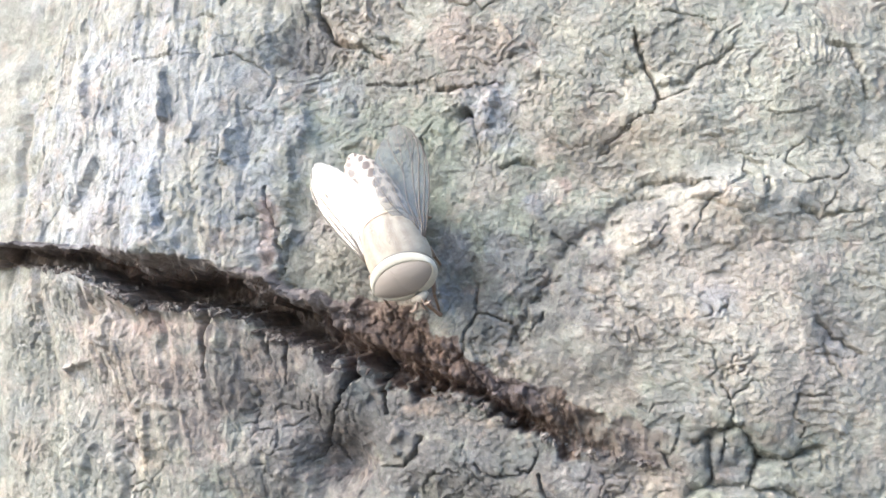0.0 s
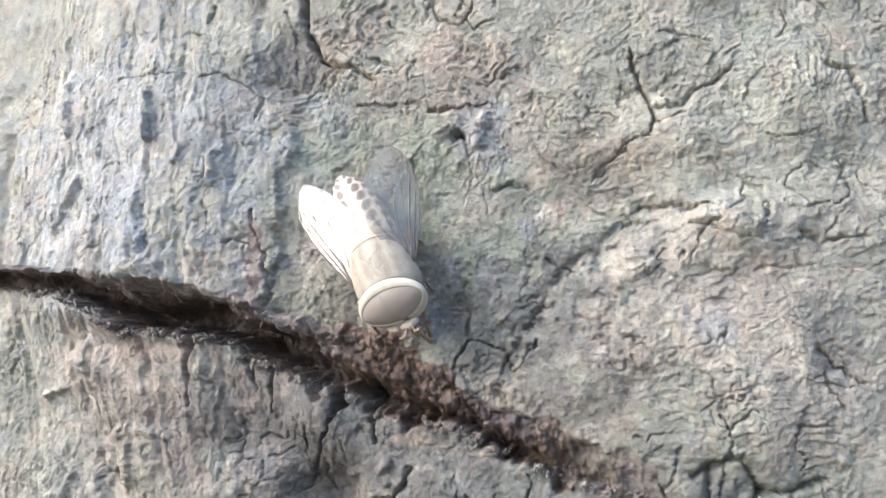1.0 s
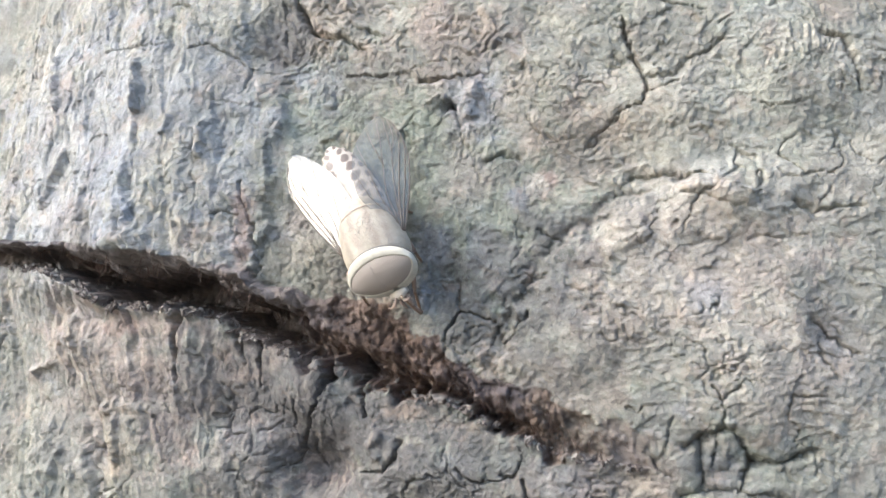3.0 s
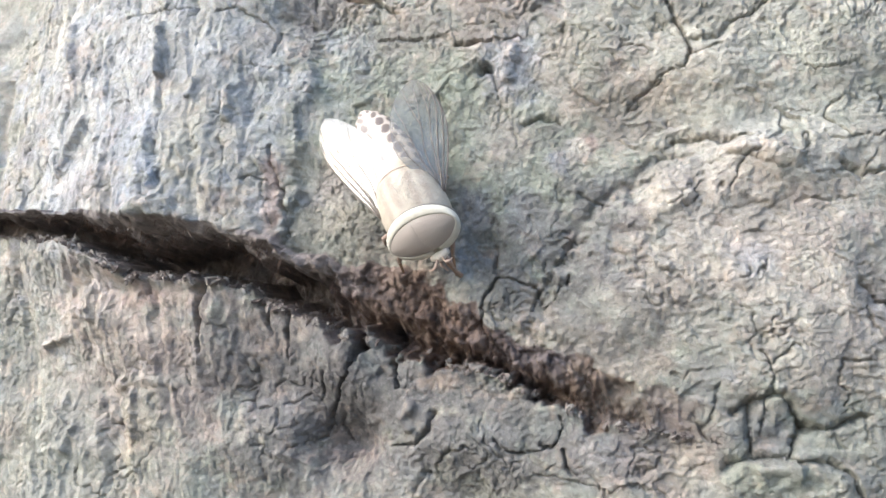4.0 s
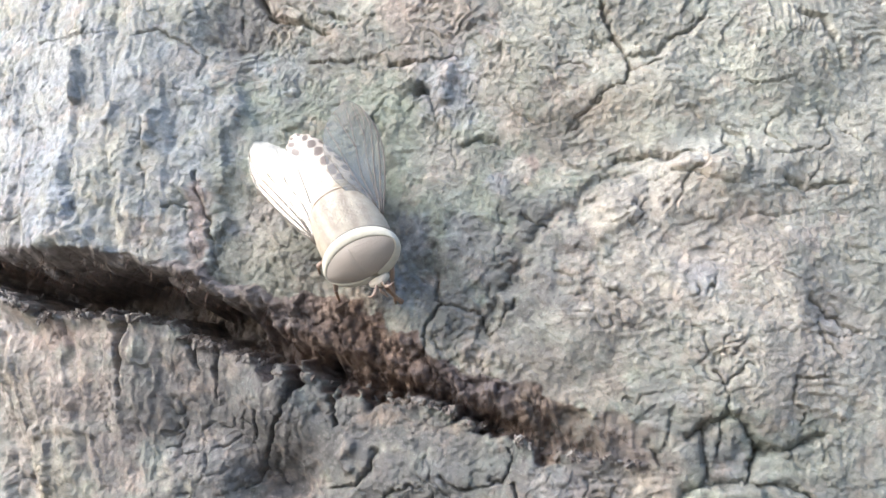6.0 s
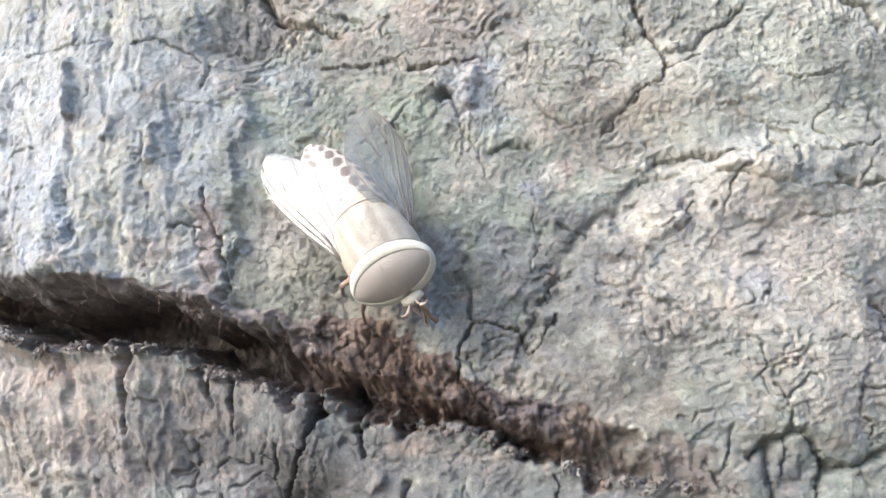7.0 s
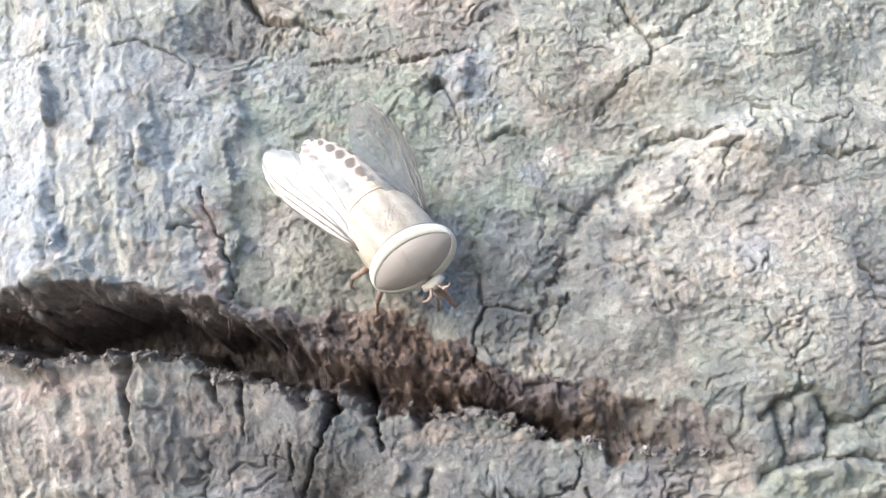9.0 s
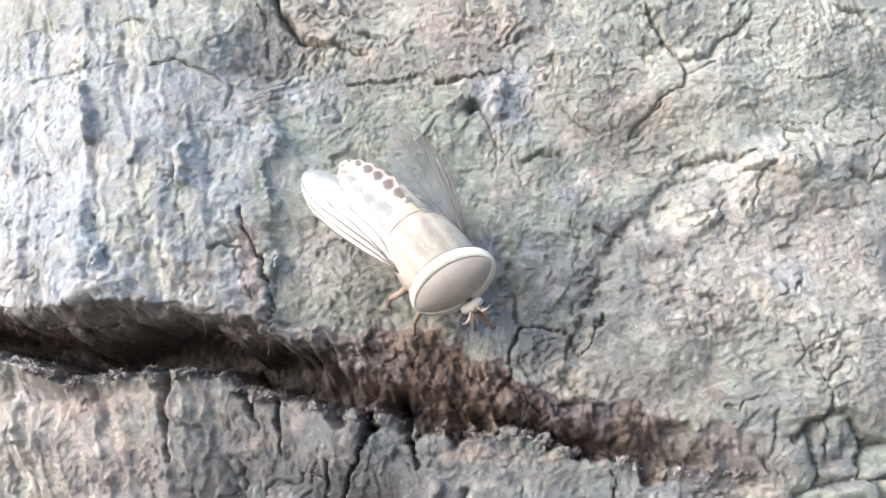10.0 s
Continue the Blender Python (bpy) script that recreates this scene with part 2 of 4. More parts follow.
crack(0.18, 0.5, [(12.3, 8.2), (10.9, 7.8), (9.6, 8.6), (8.5, 10.1)])
crack(0.30, 2.4, [(-8.5, -9.7), (-9.0, -11.4), (-9.5, -12.7), (-10.6, -14.2), (-12.0, -16.4), (-12.9, -18.2), (-15.4, -18.9)])
crack(0.40, 3.4, [(-6.2, -9.3), (-5.8, -11.9), (-5.6, -13.9)])
crack(0.44, 2.6, [(-22.4, -4.8), (-22.8, -7.6), (-23.0, -11.2)])
crack(0.36, 2.0, [(-17.5, -5.1), (-16.9, -7.7), (-16.5, -9.7)])
crack(0.31, 1.8, [(-14.8, -8.0), (-15.1, -10.0), (-15.1, -11.8)])
crack(0.18, 1.0, [(-11.9, -12.6), (-12.1, -14.2), (-12.5, -15.3)])
crack(0.36, 1.3, [(-2.5, -16.0), (-2.9, -17.3), (-4.0, -18.5), (-6.3, -18.6)])
crack(0.22, 0.9, [(1.1, -18.5), (-1.1, -18.8), (-2.1, -19.8), (-2.4, -21.0)])
crack(0.27, 1.0, [(2.6, -17.9), (3.1, -18.6), (4.9, -18.9), (7.2, -18.3), (7.8, -17.1), (7.7, -16.1)])
crack(0.27, 1.0, [(7.8, -18.7), (8.3, -20.2), (8.8, -20.4)])
crack(0.18, 0.6, [(5.5, -20.5), (7.4, -20.6), (9.5, -21.1), (11.6, -21.7)])
crack(0.40, 0.8, [(-3.1, -20.6), (-4.0, -21.5), (-4.4, -22.4)])
crack(0.22, 0.8, [(-17.8, -11.9), (-18.2, -13.7), (-18.7, -15.2)])
crack(0.18, 0.7, [(-24.8, -12.3), (-24.1, -13.8)])
crack(0.31, 0.5, [(-25.6, -14.2), (-25.1, -16.0), (-24.4, -18.3)])
crack(0.98, 1.0, [(-33.3, -14.5), (-32.7, -17.0), (-32.9, -18.9)])
crack(0.98, 1.2, [(-31.7, -18.4), (-32.1, -20.3), (-32.3, -22.6)])
crack(0.18, 0.6, [(-15.9, -15.5), (-14.9, -15.2), (-13.5, -14.2), (-12.6, -12.3)])
crack(0.18, 0.6, [(-18.2, -18.7), (-17.2, -18.7), (-17.7, -20.0), (-17.3, -22.2)])
crack(0.22, 0.8, [(-10.6, -15.9), (-11.5, -17.1), (-10.8, -18.6)])
crack(0.22, 0.8, [(-16.4, -15.8), (-16.1, -16.9), (-16.8, -17.8)])
crack(0.18, 0.55, [(-31.3, 19.3), (-28.2, 19.0), (-25.4, 18.9), (-23.0, 18.8)])
crack(0.20, 0.7, [(-21.3, 18.1), (-19.5, 18.4), (-17.8, 17.4), (-16.0, 16.2)])
crack(0.22, 0.8, [(-15.5, 15.7), (-16.1, 13.9)])
crack(0.14, 0.5, [(-19.6, 13.3), (-17.3, 12.9), (-15.8, 12.4), (-13.9, 12.1)])
crack(0.22, 1.0, [(-17.7, 2.8), (-16.7, 3.0), (-15.6, 2.9)])
crack(0.71, 0.5, [(-35.2, 20.8), (-35.2, 17.9), (-35.2, 13.8)])
crack(0.20, 0.4, [(-25.3, 6.3), (-25.2, 3.9), (-25.0, 1.8)])
crack(0.20, 0.4, [(-24.6, 17.0), (-24.4, 14.3), (-24.5, 12.1)])
crack(0.71, 0.35, [(-30.8, 10.1), (-31.0, 7.7), (-31.1, 5.1)])
crack(0.20, 0.4, [(-40.4, 19.5), (-39.3, 16.3), (-39.3, 13.4)])
crack(0.18, 0.5, [(-19.8, 10.2), (-19.5, 7.1), (-18.9, 4.1), (-19.1, -0.7)])
crack(0.27, 1.4, [(-15.4, 5.6), (-15.1, 4.0), (-14.4, 1.9), (-13.9, -0.7), (-14.0, -3.3)])
crack(0.18, 0.6, [(-15.9, 2.5), (-15.6, 1.1), (-15.1, -1.2)])
crack(0.13, 0.5, [(-28.5, 6.5), (-26.3, 6.8), (-25.3, 5.9)])
crack(0.13, 0.5, [(-11.1, -0.1), (-11.1, -1.3), (-12.4, -1.9)])
crack(0.13, 0.5, [(-8.4, -0.9), (-8.7, -2.1)])
crack(0.22, 0.8, [(-21.4, 22.2), (-23.2, 22.5), (-24.6, 22.5)])
crack(0.27, 0.9, [(-20.6, 25.0), (-20.9, 23.0)])
crack(0.18, 0.6, [(-13.5, 23.6), (-12.6, 21.4), (-12.7, 17.8)])
crack(0.27, 0.9, [(-0.2, 23.8), (0.5, 21.4), (2.5, 20.6), (3.4, 21.9), (3.7, 23.6)])
crack(0.18, 0.6, [(18.6, 18.9), (20.1, 18.4), (22.7, 17.9)])
crack(0.18, 0.6, [(23.7, 16.6), (24.7, 17.6)])
crack(0.36, 0.9, [(31.1, 15.5), (32.7, 14.9), (33.4, 12.7), (33.8, 10.9)])
crack(0.18, 0.6, [(4.6, 15.7), (6.1, 15.8), (6.8, 16.3)])
crack(0.13, 0.5, [(10.5, 20.2), (11.2, 20.6), (12.2, 20.7)])
ridge(0.49, 0.9, [(-26.4, 17.9), (-26.0, 14.9), (-25.9, 12.2)])
ridge(0.53, 0.9, [(-34.7, 10.7), (-36.8, 7.4), (-38.2, 4.3)])
ridge(0.53, 0.8, [(-40.0, 20.9), (-38.4, 17.3), (-37.9, 14.3)])
ridge(0.44, 0.5, [(-33.5, 18.1), (-33.1, 14.6), (-32.2, 11.6)])
ridge(0.36, 0.5, [(-22.3, 12.0), (-22.3, 9.9)])
ridge(0.36, 0.6, [(-18.9, 11.7), (-19.1, 9.2), (-19.1, 7.6)])
ridge(0.36, 0.6, [(-24.8, 4.4), (-24.7, 2.4), (-24.1, 0.9)])
ridge(0.62, 0.7, [(-22.4, 1.1), (-24.4, 0.8), (-27.7, 0.4)])
ridge(0.36, 0.7, [(-29.7, -13.7), (-29.6, -16.1), (-29.8, -18.9)])
ridge(0.44, 0.3, [(-25.0, -13.7), (-29.2, -13.3), (-32.3, -14.2)])
ridge(0.40, 0.5, [(-16.7, -19.1), (-14.3, -19.8), (-12.4, -20.8)])
ridge(0.71, 0.5, [(18.1, 0.8), (16.3, -0.4), (14.2, -1.6)])
ridge(0.53, 0.5, [(22.3, 3.7), (24.3, 3.2), (25.9, 2.7)])
ridge(0.89, 0.6, [(21.3, -19.9), (23.3, -19.5), (25.2, -20.0)])
ridge(0.53, 0.7, [(-4.1, -15.0), (-5.0, -16.3), (-4.5, -17.6)])
ridge(0.62, 0.6, [(4.1, 9.9), (3.7, 11.8), (4.9, 13.2)])
ridge(0.44, 0.5, [(18.6, 4.7), (20.7, 3.6), (22.7, 3.9)])
ridge(0.40, 0.6, [(-36.4, -9.4), (-38.6, -9.9), (-40.2, -10.6)])
ridge(0.44, 0.6, [(-33.4, -4.6), (-33.6, -6.5), (-33.7, -8.5)])
ridge(0.40, 0.6, [(-37.2, -19.9), (-36.3, -18.0), (-35.8, -17.1)])
SLATE = [(5.0, 12.0, 2.3, 3.2, 0.9), (-33, 10, 16, 18, 0.95), (-20, 11, 10, 11, 0.65), (-33.2, 11.8, 8.5, 9.3, 1), (-25.4, 15.4, 4.9, 4.9, 0.8), (3.7, 11.3, 1.9, 2.6, 1), (22.0, -4.1, 1.8, 1.1, 0.8), (1.1, -0.3, 1.8, 1.7, 1.0), (5.0, -0.4, 1.2, 2.2, 0.6), (8.1, 3.6, 1.0, 0.8, 0.9), (-16.0, 0.1, 2.2, 2.2, 0.7), (-15.9, -15.1, 3.1, 3.1, 0.6), (-9.3, 14.2, 3.3, 2.4, 0.5), (0.4, -3.9, 2.2, 2.2, 0.9), (-32.0, -17.5, 1.2, 2.2, 0.7), (-4.0, -19.8, 2.0, 1.8, 0.5), (22.7, -16.9, 1.8, 2.2, 0.5), (31.4, -8.4, 1.8, 3.1, 0.4), (-40.0, 7.3, 2.7, 5.3, 0.7), (11.7, -18.7, 2.7, 2.2, 0.6), (2.7, -17.5, 2.2, 1.1, 0.5), (-10.6, -16.8, 2.7, 2.2, 0.5)]
RUST = [(-15.0, 1.4, 0.9, 3.3, 1.0), (9.6, 4.6, 1.5, 1.1, 0.9), (-33, -8, 7, 7, 0.6), (-10.5, -19.0, 3.6, 1.8, 1.0), (18, 1, 6, 3, 0.4), (24, -1.5, 7, 4.5, 0.7), (16, -6, 6, 4, 0.5), (-27, -12, 10, 8, 0.75), (-17, -10, 6, 5, 0.55), (28, -11, 6, 5, 0.45), (9, -11, 8, 3.5, 0.5), (15, -18.5, 5, 4, 0.6), (27, -8, 6, 5, 0.4), (20, -2, 10, 6, 0.5), (13, 8, 5, 5, 0.45), (-30, -10, 9, 8, 0.55), (2, 16, 6, 4, 0.5), (-28.8, -6.3, 2.7, 1.8, 1), (-31.5, -9.4, 8.5, 4.9, 0.55), (20.8, -2.7, 6.7, 4.0, 0.45), (21.5, -6.2, 3.1, 1.8, 0.5), (13.9, -12.4, 2.7, 2.2, 0.5), (-15.1, 3.0, 0.7, 2.2, 0.9), (-10.5, -19.9, 4.0, 2.0, 0.7), (16.3, -17.4, 2.0, 2.7, 0.8), (9.8, 5.1, 1.2, 0.8, 1.0), (7.8, 11.5, 2.7, 2.7, 0.35), (-2.2, -16.7, 2.7, 2.7, 0.4), (-18.9, 0.7, 2.2, 1.8, 0.5), (2.3, 17.3, 2.7, 1.3, 0.4), (1.2, 18.7, 2.7, 2.7, 0.6), (-6.3, 20.8, 2.2, 2.7, 0.4), (-16.4, -16.0, 11.6, 4.0, 0.25)]
OCHRE = [(-28.3, -16.8, 2.8, 3.6, 1), (-21.7, 7.3, 3.6, 4.9, 0.7), (18.1, 13.9, 3.1, 2.7, 0.3), (-28.6, -13.7, 3.1, 0.9, 0.6), (-8.1, -0.9, 1.8, 1.8, 0.4), (19.8, 14.3, 2.2, 1.8, 0.4), (16.2, -19.8, 1.8, 2.2, 0.6)]
MOSS = [(10, -3, 6, 4.5, 0.5), (6, 3, 10, 9, 0.75), (-4, 10, 9, 7, 0.7), (12, -14, 11, 6, 0.55), (25, -15, 8, 5, 0.5), (-3, -15, 7, 4, 0.6), (-7.3, 11.1, 8.9, 4.9, 0.7), (0.4, 6.3, 5.3, 5.3, 0.6), (-3.1, -15.9, 8.0, 2.7, 0.7), (27.5, 10.1, 6.7, 4.9, 0.7), (-13.4, 4.2, 2.7, 6.7, 0.3), (4.9, -17.1, 6.2, 3.1, 0.5), (-19.1, -20.5, 6.7, 2.2, 0.6), (22.9, -20.5, 4.5, 1.8, 0.6), (11.8, 6.6, 5.3, 4.0, 0.4), (26.3, -14.0, 4.0, 2.7, 0.4), (28.4, 17.5, 7.1, 3.6, 0.6)]
# pale bark; the widest spots, at both sides, brighten it in place of light
PALE = [(9.2, 4.7, 1.2, 0.9, 1.0), (24.2, 0.9, 1.0, 0.8, 1.0), (34, 12, 9, 13, 0.7), (34, -14, 7, 8, 0.5), (-34, -13, 9, 8, 0.35), (-40, -3, 8, 7, 0.4), (-30, 16, 8, 8, 0.4), (23, -1, 13, 10, 0.5), (27, 11, 11, 10, 0.6), (-38, 12, 10, 18, 0.35), (19.2, 9.7, 5.3, 4.5, 0.5), (23.5, 2.8, 3.6, 2.7, 0.7), (20.0, -2.3, 7.6, 4.9, 0.6), (11.9, -8.1, 5.8, 3.1, 0.5), (-35.4, 8.8, 3.1, 4.9, 0.7), (-41.8, 20.4, 4.0, 4.0, 0.9), (-22.3, 0.8, 2.2, 0.9, 0.7), (-28.6, -13.3, 4.0, 0.6, 0.8), (-34.6, -18.9, 4.0, 2.7, 0.6), (24.5, -10.0, 5.3, 4.9, 0.4), (7.8, 10.1, 3.1, 3.6, 0.3), (9.3, -8.1, 2.2, 2.7, 0.4)]
LIP_UPPER = [(-44.6, 2.1), (-40.1, 1.6), (-33.6, 1.0), (-30.0, 0.3), (-26.5, -0.2), (-21.5, -0.8), (-18.3, -1.2), (-15.1, -2.0), (-13.1, -3.2), (-10.4, -3.8), (-6.6, -4.8), (-3.8, -5.2), (-0.6, -7.0), (2.1, -9.0), (5.1, -11.1), (9.4, -12.0), (11.5, -12.8), (13.5, -14.1), (15.9, -14.3), (18.1, -15.3)]
LIP_LOWER = [(-45.5, 0.1), (-40.9, -0.5), (-36.6, -0.8), (-32.5, -2.4), (-29.6, -4.2), (-25.9, -4.4), (-22.2, -4.7), (-18.7, -5.4), (-16.7, -6.8), (-12.7, -8.2), (-9.6, -9.6), (-6.9, -10.0), (-4.1, -11.5), (-1.4, -12.1), (2.7, -12.7), (4.9, -14.1), (7.5, -14.7), (9.2, -16.0), (12.6, -16.7), (15.9, -17.2), (18.6, -18.1)]

ASH = [(22.2, -4.6, 1.7, 1.5, 0.75), (3.9, 11.2, 1.9, 2.8, 0.9), (8.1, 3.4, 0.9, 0.9, 1), (1.4, -0.7, 1.4, 1.8, 0.8), (-16.2, 0.6, 1.6, 1.8, 0.7), (20.2, -12.6, 1.0, 1.0, 0.7)]

# broad swells and hollows: place, half axes, height
SWELLS = [(-10.8, -18.6, 3.4, 2.0, -2.0), (25.0, -4.5, 8.0, 6.0, 1.1), (15.5, -4.0, 5.0, 3.6, 0.7), (21.5, 1.2, 7.0, 2.2, 0.6), (22.0, -15.0, 7.0, 4.0, 1.0), (-16.5, -18.5, 5.0, 3.5, 1.8), (-12.5, 17.5, 3.0, 3.5, -1.2), (3.0, -19.0, 6.0, 3.0, 1.0), (-6.5, -11.5, 2.0, 2.5, -1.2), (25.6, -11.6, 6.2, 4.0, 0.9), (19.2, 10.2, 5.3, 3.1, 1), (23.9, 3.2, 4.0, 1.6, 0.7), (27.4, -0.3, 4.9, 1.3, -0.35), (14.0, 6.4, 3.1, 2.7, -0.6), (-8.4, 14.1, 4.9, 3.1, -0.9), (-15.9, -15.5, 4.0, 3.1, -1), (-10.2, -17.8, 3.6, 3.0, -2.0), (-22.1, -9.5, 2.7, 4.5, 0.8), (-28.2, -16.1, 2.7, 2.7, 0.8), (-1.3, -17.2, 4.9, 2.7, 0.8), (9.6, 11.4, 4.0, 4.5, 0.8), (-28.9, -9.5, 4.0, 3.1, 0.6), (-10.7, -11.4, 2.2, 2.2, 0.7), (-6.9, -12.4, 1.8, 1.8, 0.6), (4.9, -7.1, 2.7, 2.2, 0.5), (11.9, -8.1, 4.9, 2.7, 0.6), (23.0, -16.9, 2.0, 2.2, -0.5), (24.8, -20.4, 4.9, 2.0, 0.8), (-9.0, -1.3, 2.7, 2.2, 0.6), (1.3, 3.9, 4.5, 4.0, 0.3), (30.0, 11.7, 3.6, 2.7, 0.7), (30.9, -6.8, 2.2, 2.7, -0.6), (-35.7, -18.0, 3.6, 2.7, 0.5), (-33.8, -7.5, 2.7, 2.7, 0.7), (2.3, -3.9, 2.2, 2.7, -0.9), (16.7, -16.9, 2.7, 3.6, -0.5)]
# dark stains, plus painted shade under the wing, in the valley, below the furrow
SHADE_STAINS = [(-5, -14.5, 7, 4, 0.95), (-14, -13, 5, 5, 0.9), (2, -19, 9, 3.5, 0.85), (-17, -20, 7, 3.5, 0.8), (12, -18, 5, 3, 0.6), (-7.5, -1.6, 1.8, 1.4, 0.6), (-2, -15, 9, 4, 0.9), (5, -17.5, 8, 4, 0.75), (-13, -17, 7, 5, 0.8), (17, -15, 5, 4, 0.35), (-26, -15, 10, 7, 0.45), (20, -17, 9, 4, 0.45), (12, -9, 6, 4, 0.35), (-8, -19, 12, 5, 0.6), (11, 1, 3.5, 3, 0.4), (10.5, -1.8, 4.0, 3.2, 0.55), (4.5, -5, 4.5, 5, 0.6), (0, -17.5, 13, 4.5, 0.6), (14.5, 2.0, 4, 2.2, 0.45), (-9, -17, 7, 4.5, 1.0), (8.5, -3, 7.5, 5.5, 0.75), (-4, -18, 9, 5, 0.6), (-13, -19, 7, 4, 0.5), (-11, -13, 6, 6, 0.95), (-2, -17, 9, 5, 0.6), (-20, -13, 8, 5, 0.55), (12, -17, 8, 4, 0.5), (7, -2, 5, 4, 0.45), (5, 5, 4, 4, 0.35), (-9, -12, 9, 6, 0.75), (-18, -11, 9, 5, 0.8), (-8, -14, 6, 5, 0.8), (-13, -15, 7, 4, 0.7), (3, -16.5, 8, 3, 0.5), (-2.5, -5.2, 3, 2.2, 0.7), (-2.6, 1.5, 1.2, 2, 0.5), (22.5, -17, 2, 2.3, 0.6), (13, -19, 4, 3, 0.5), (-26, -13, 5, 4, 0.4), (-12.5, 18, 3, 4, 0.7), (-6, 14, 5, 3, 0.5), (1.5, -1, 2, 4, 0.5), (31, -6, 3, 4, 0.3)]


# ---- the trunk: one skin, fine round the fly and coarser away from it ----
RADIUS = 250.0
TOP, BOTTOM = 1250.0, -BASE * 1000


def spread(low, high, pitch, least, most):
    """Evenly set lines from low to high, then ever wider ones to least and most."""
    lines = list(np.arange(low, high, pitch))
    gap, at = pitch, lines[-1]
    while at < most:
        gap = min(gap * 1.09, 20.0)
        at += gap
        lines.append(min(at, most))
    gap, at = pitch, low
    while at > least:
        gap = min(gap * 1.09, 20.0)
        at -= gap
        lines.insert(0, max(at, least))
    return np.array(lines)


XS = spread(-47, 36, 0.11, -math.pi * RADIUS, math.pi * RADIUS)
ZS = spread(-24, 26, 0.11, BOTTOM, TOP)
X, Z = np.meshgrid(XS, ZS)
PITCH = np.maximum(np.gradient(XS)[None, :], np.gradient(ZS)[:, None])


def line_distance(xs, zs, line):
    best = np.full(xs.shape, 1e9)
    along = np.zeros(xs.shape)
    total = len(line) - 1
    for k, ((ax, az), (bx, bz)) in enumerate(zip(line, line[1:])):
        ux, uz = bx - ax, bz - az
        t = np.clip(((xs - ax) * ux + (zs - az) * uz) / (ux * ux + uz * uz + 1e-9), 0, 1)
        d = np.hypot(xs - ax - t * ux, zs - az - t * uz)
        near = d < best
        best, along = np.where(near, d, best), np.where(near, (k + t) / total, along)
    return best, along


def window(line, margin):
    xs, zs = [p[0] for p in line], [p[1] for p in line]
    a, b = np.searchsorted(XS, (min(xs) - margin, max(xs) + margin))
    c, d = np.searchsorted(ZS, (min(zs) - margin, max(zs) + margin))
    return slice(c, d), slice(a, b)


def courses(x):
    up = np.interp(x, [p[0] for p in LIP_UPPER], [p[1] for p in LIP_UPPER])
    low = np.interp(x, [p[0] for p in LIP_LOWER], [p[1] for p in LIP_LOWER])
    return up, low


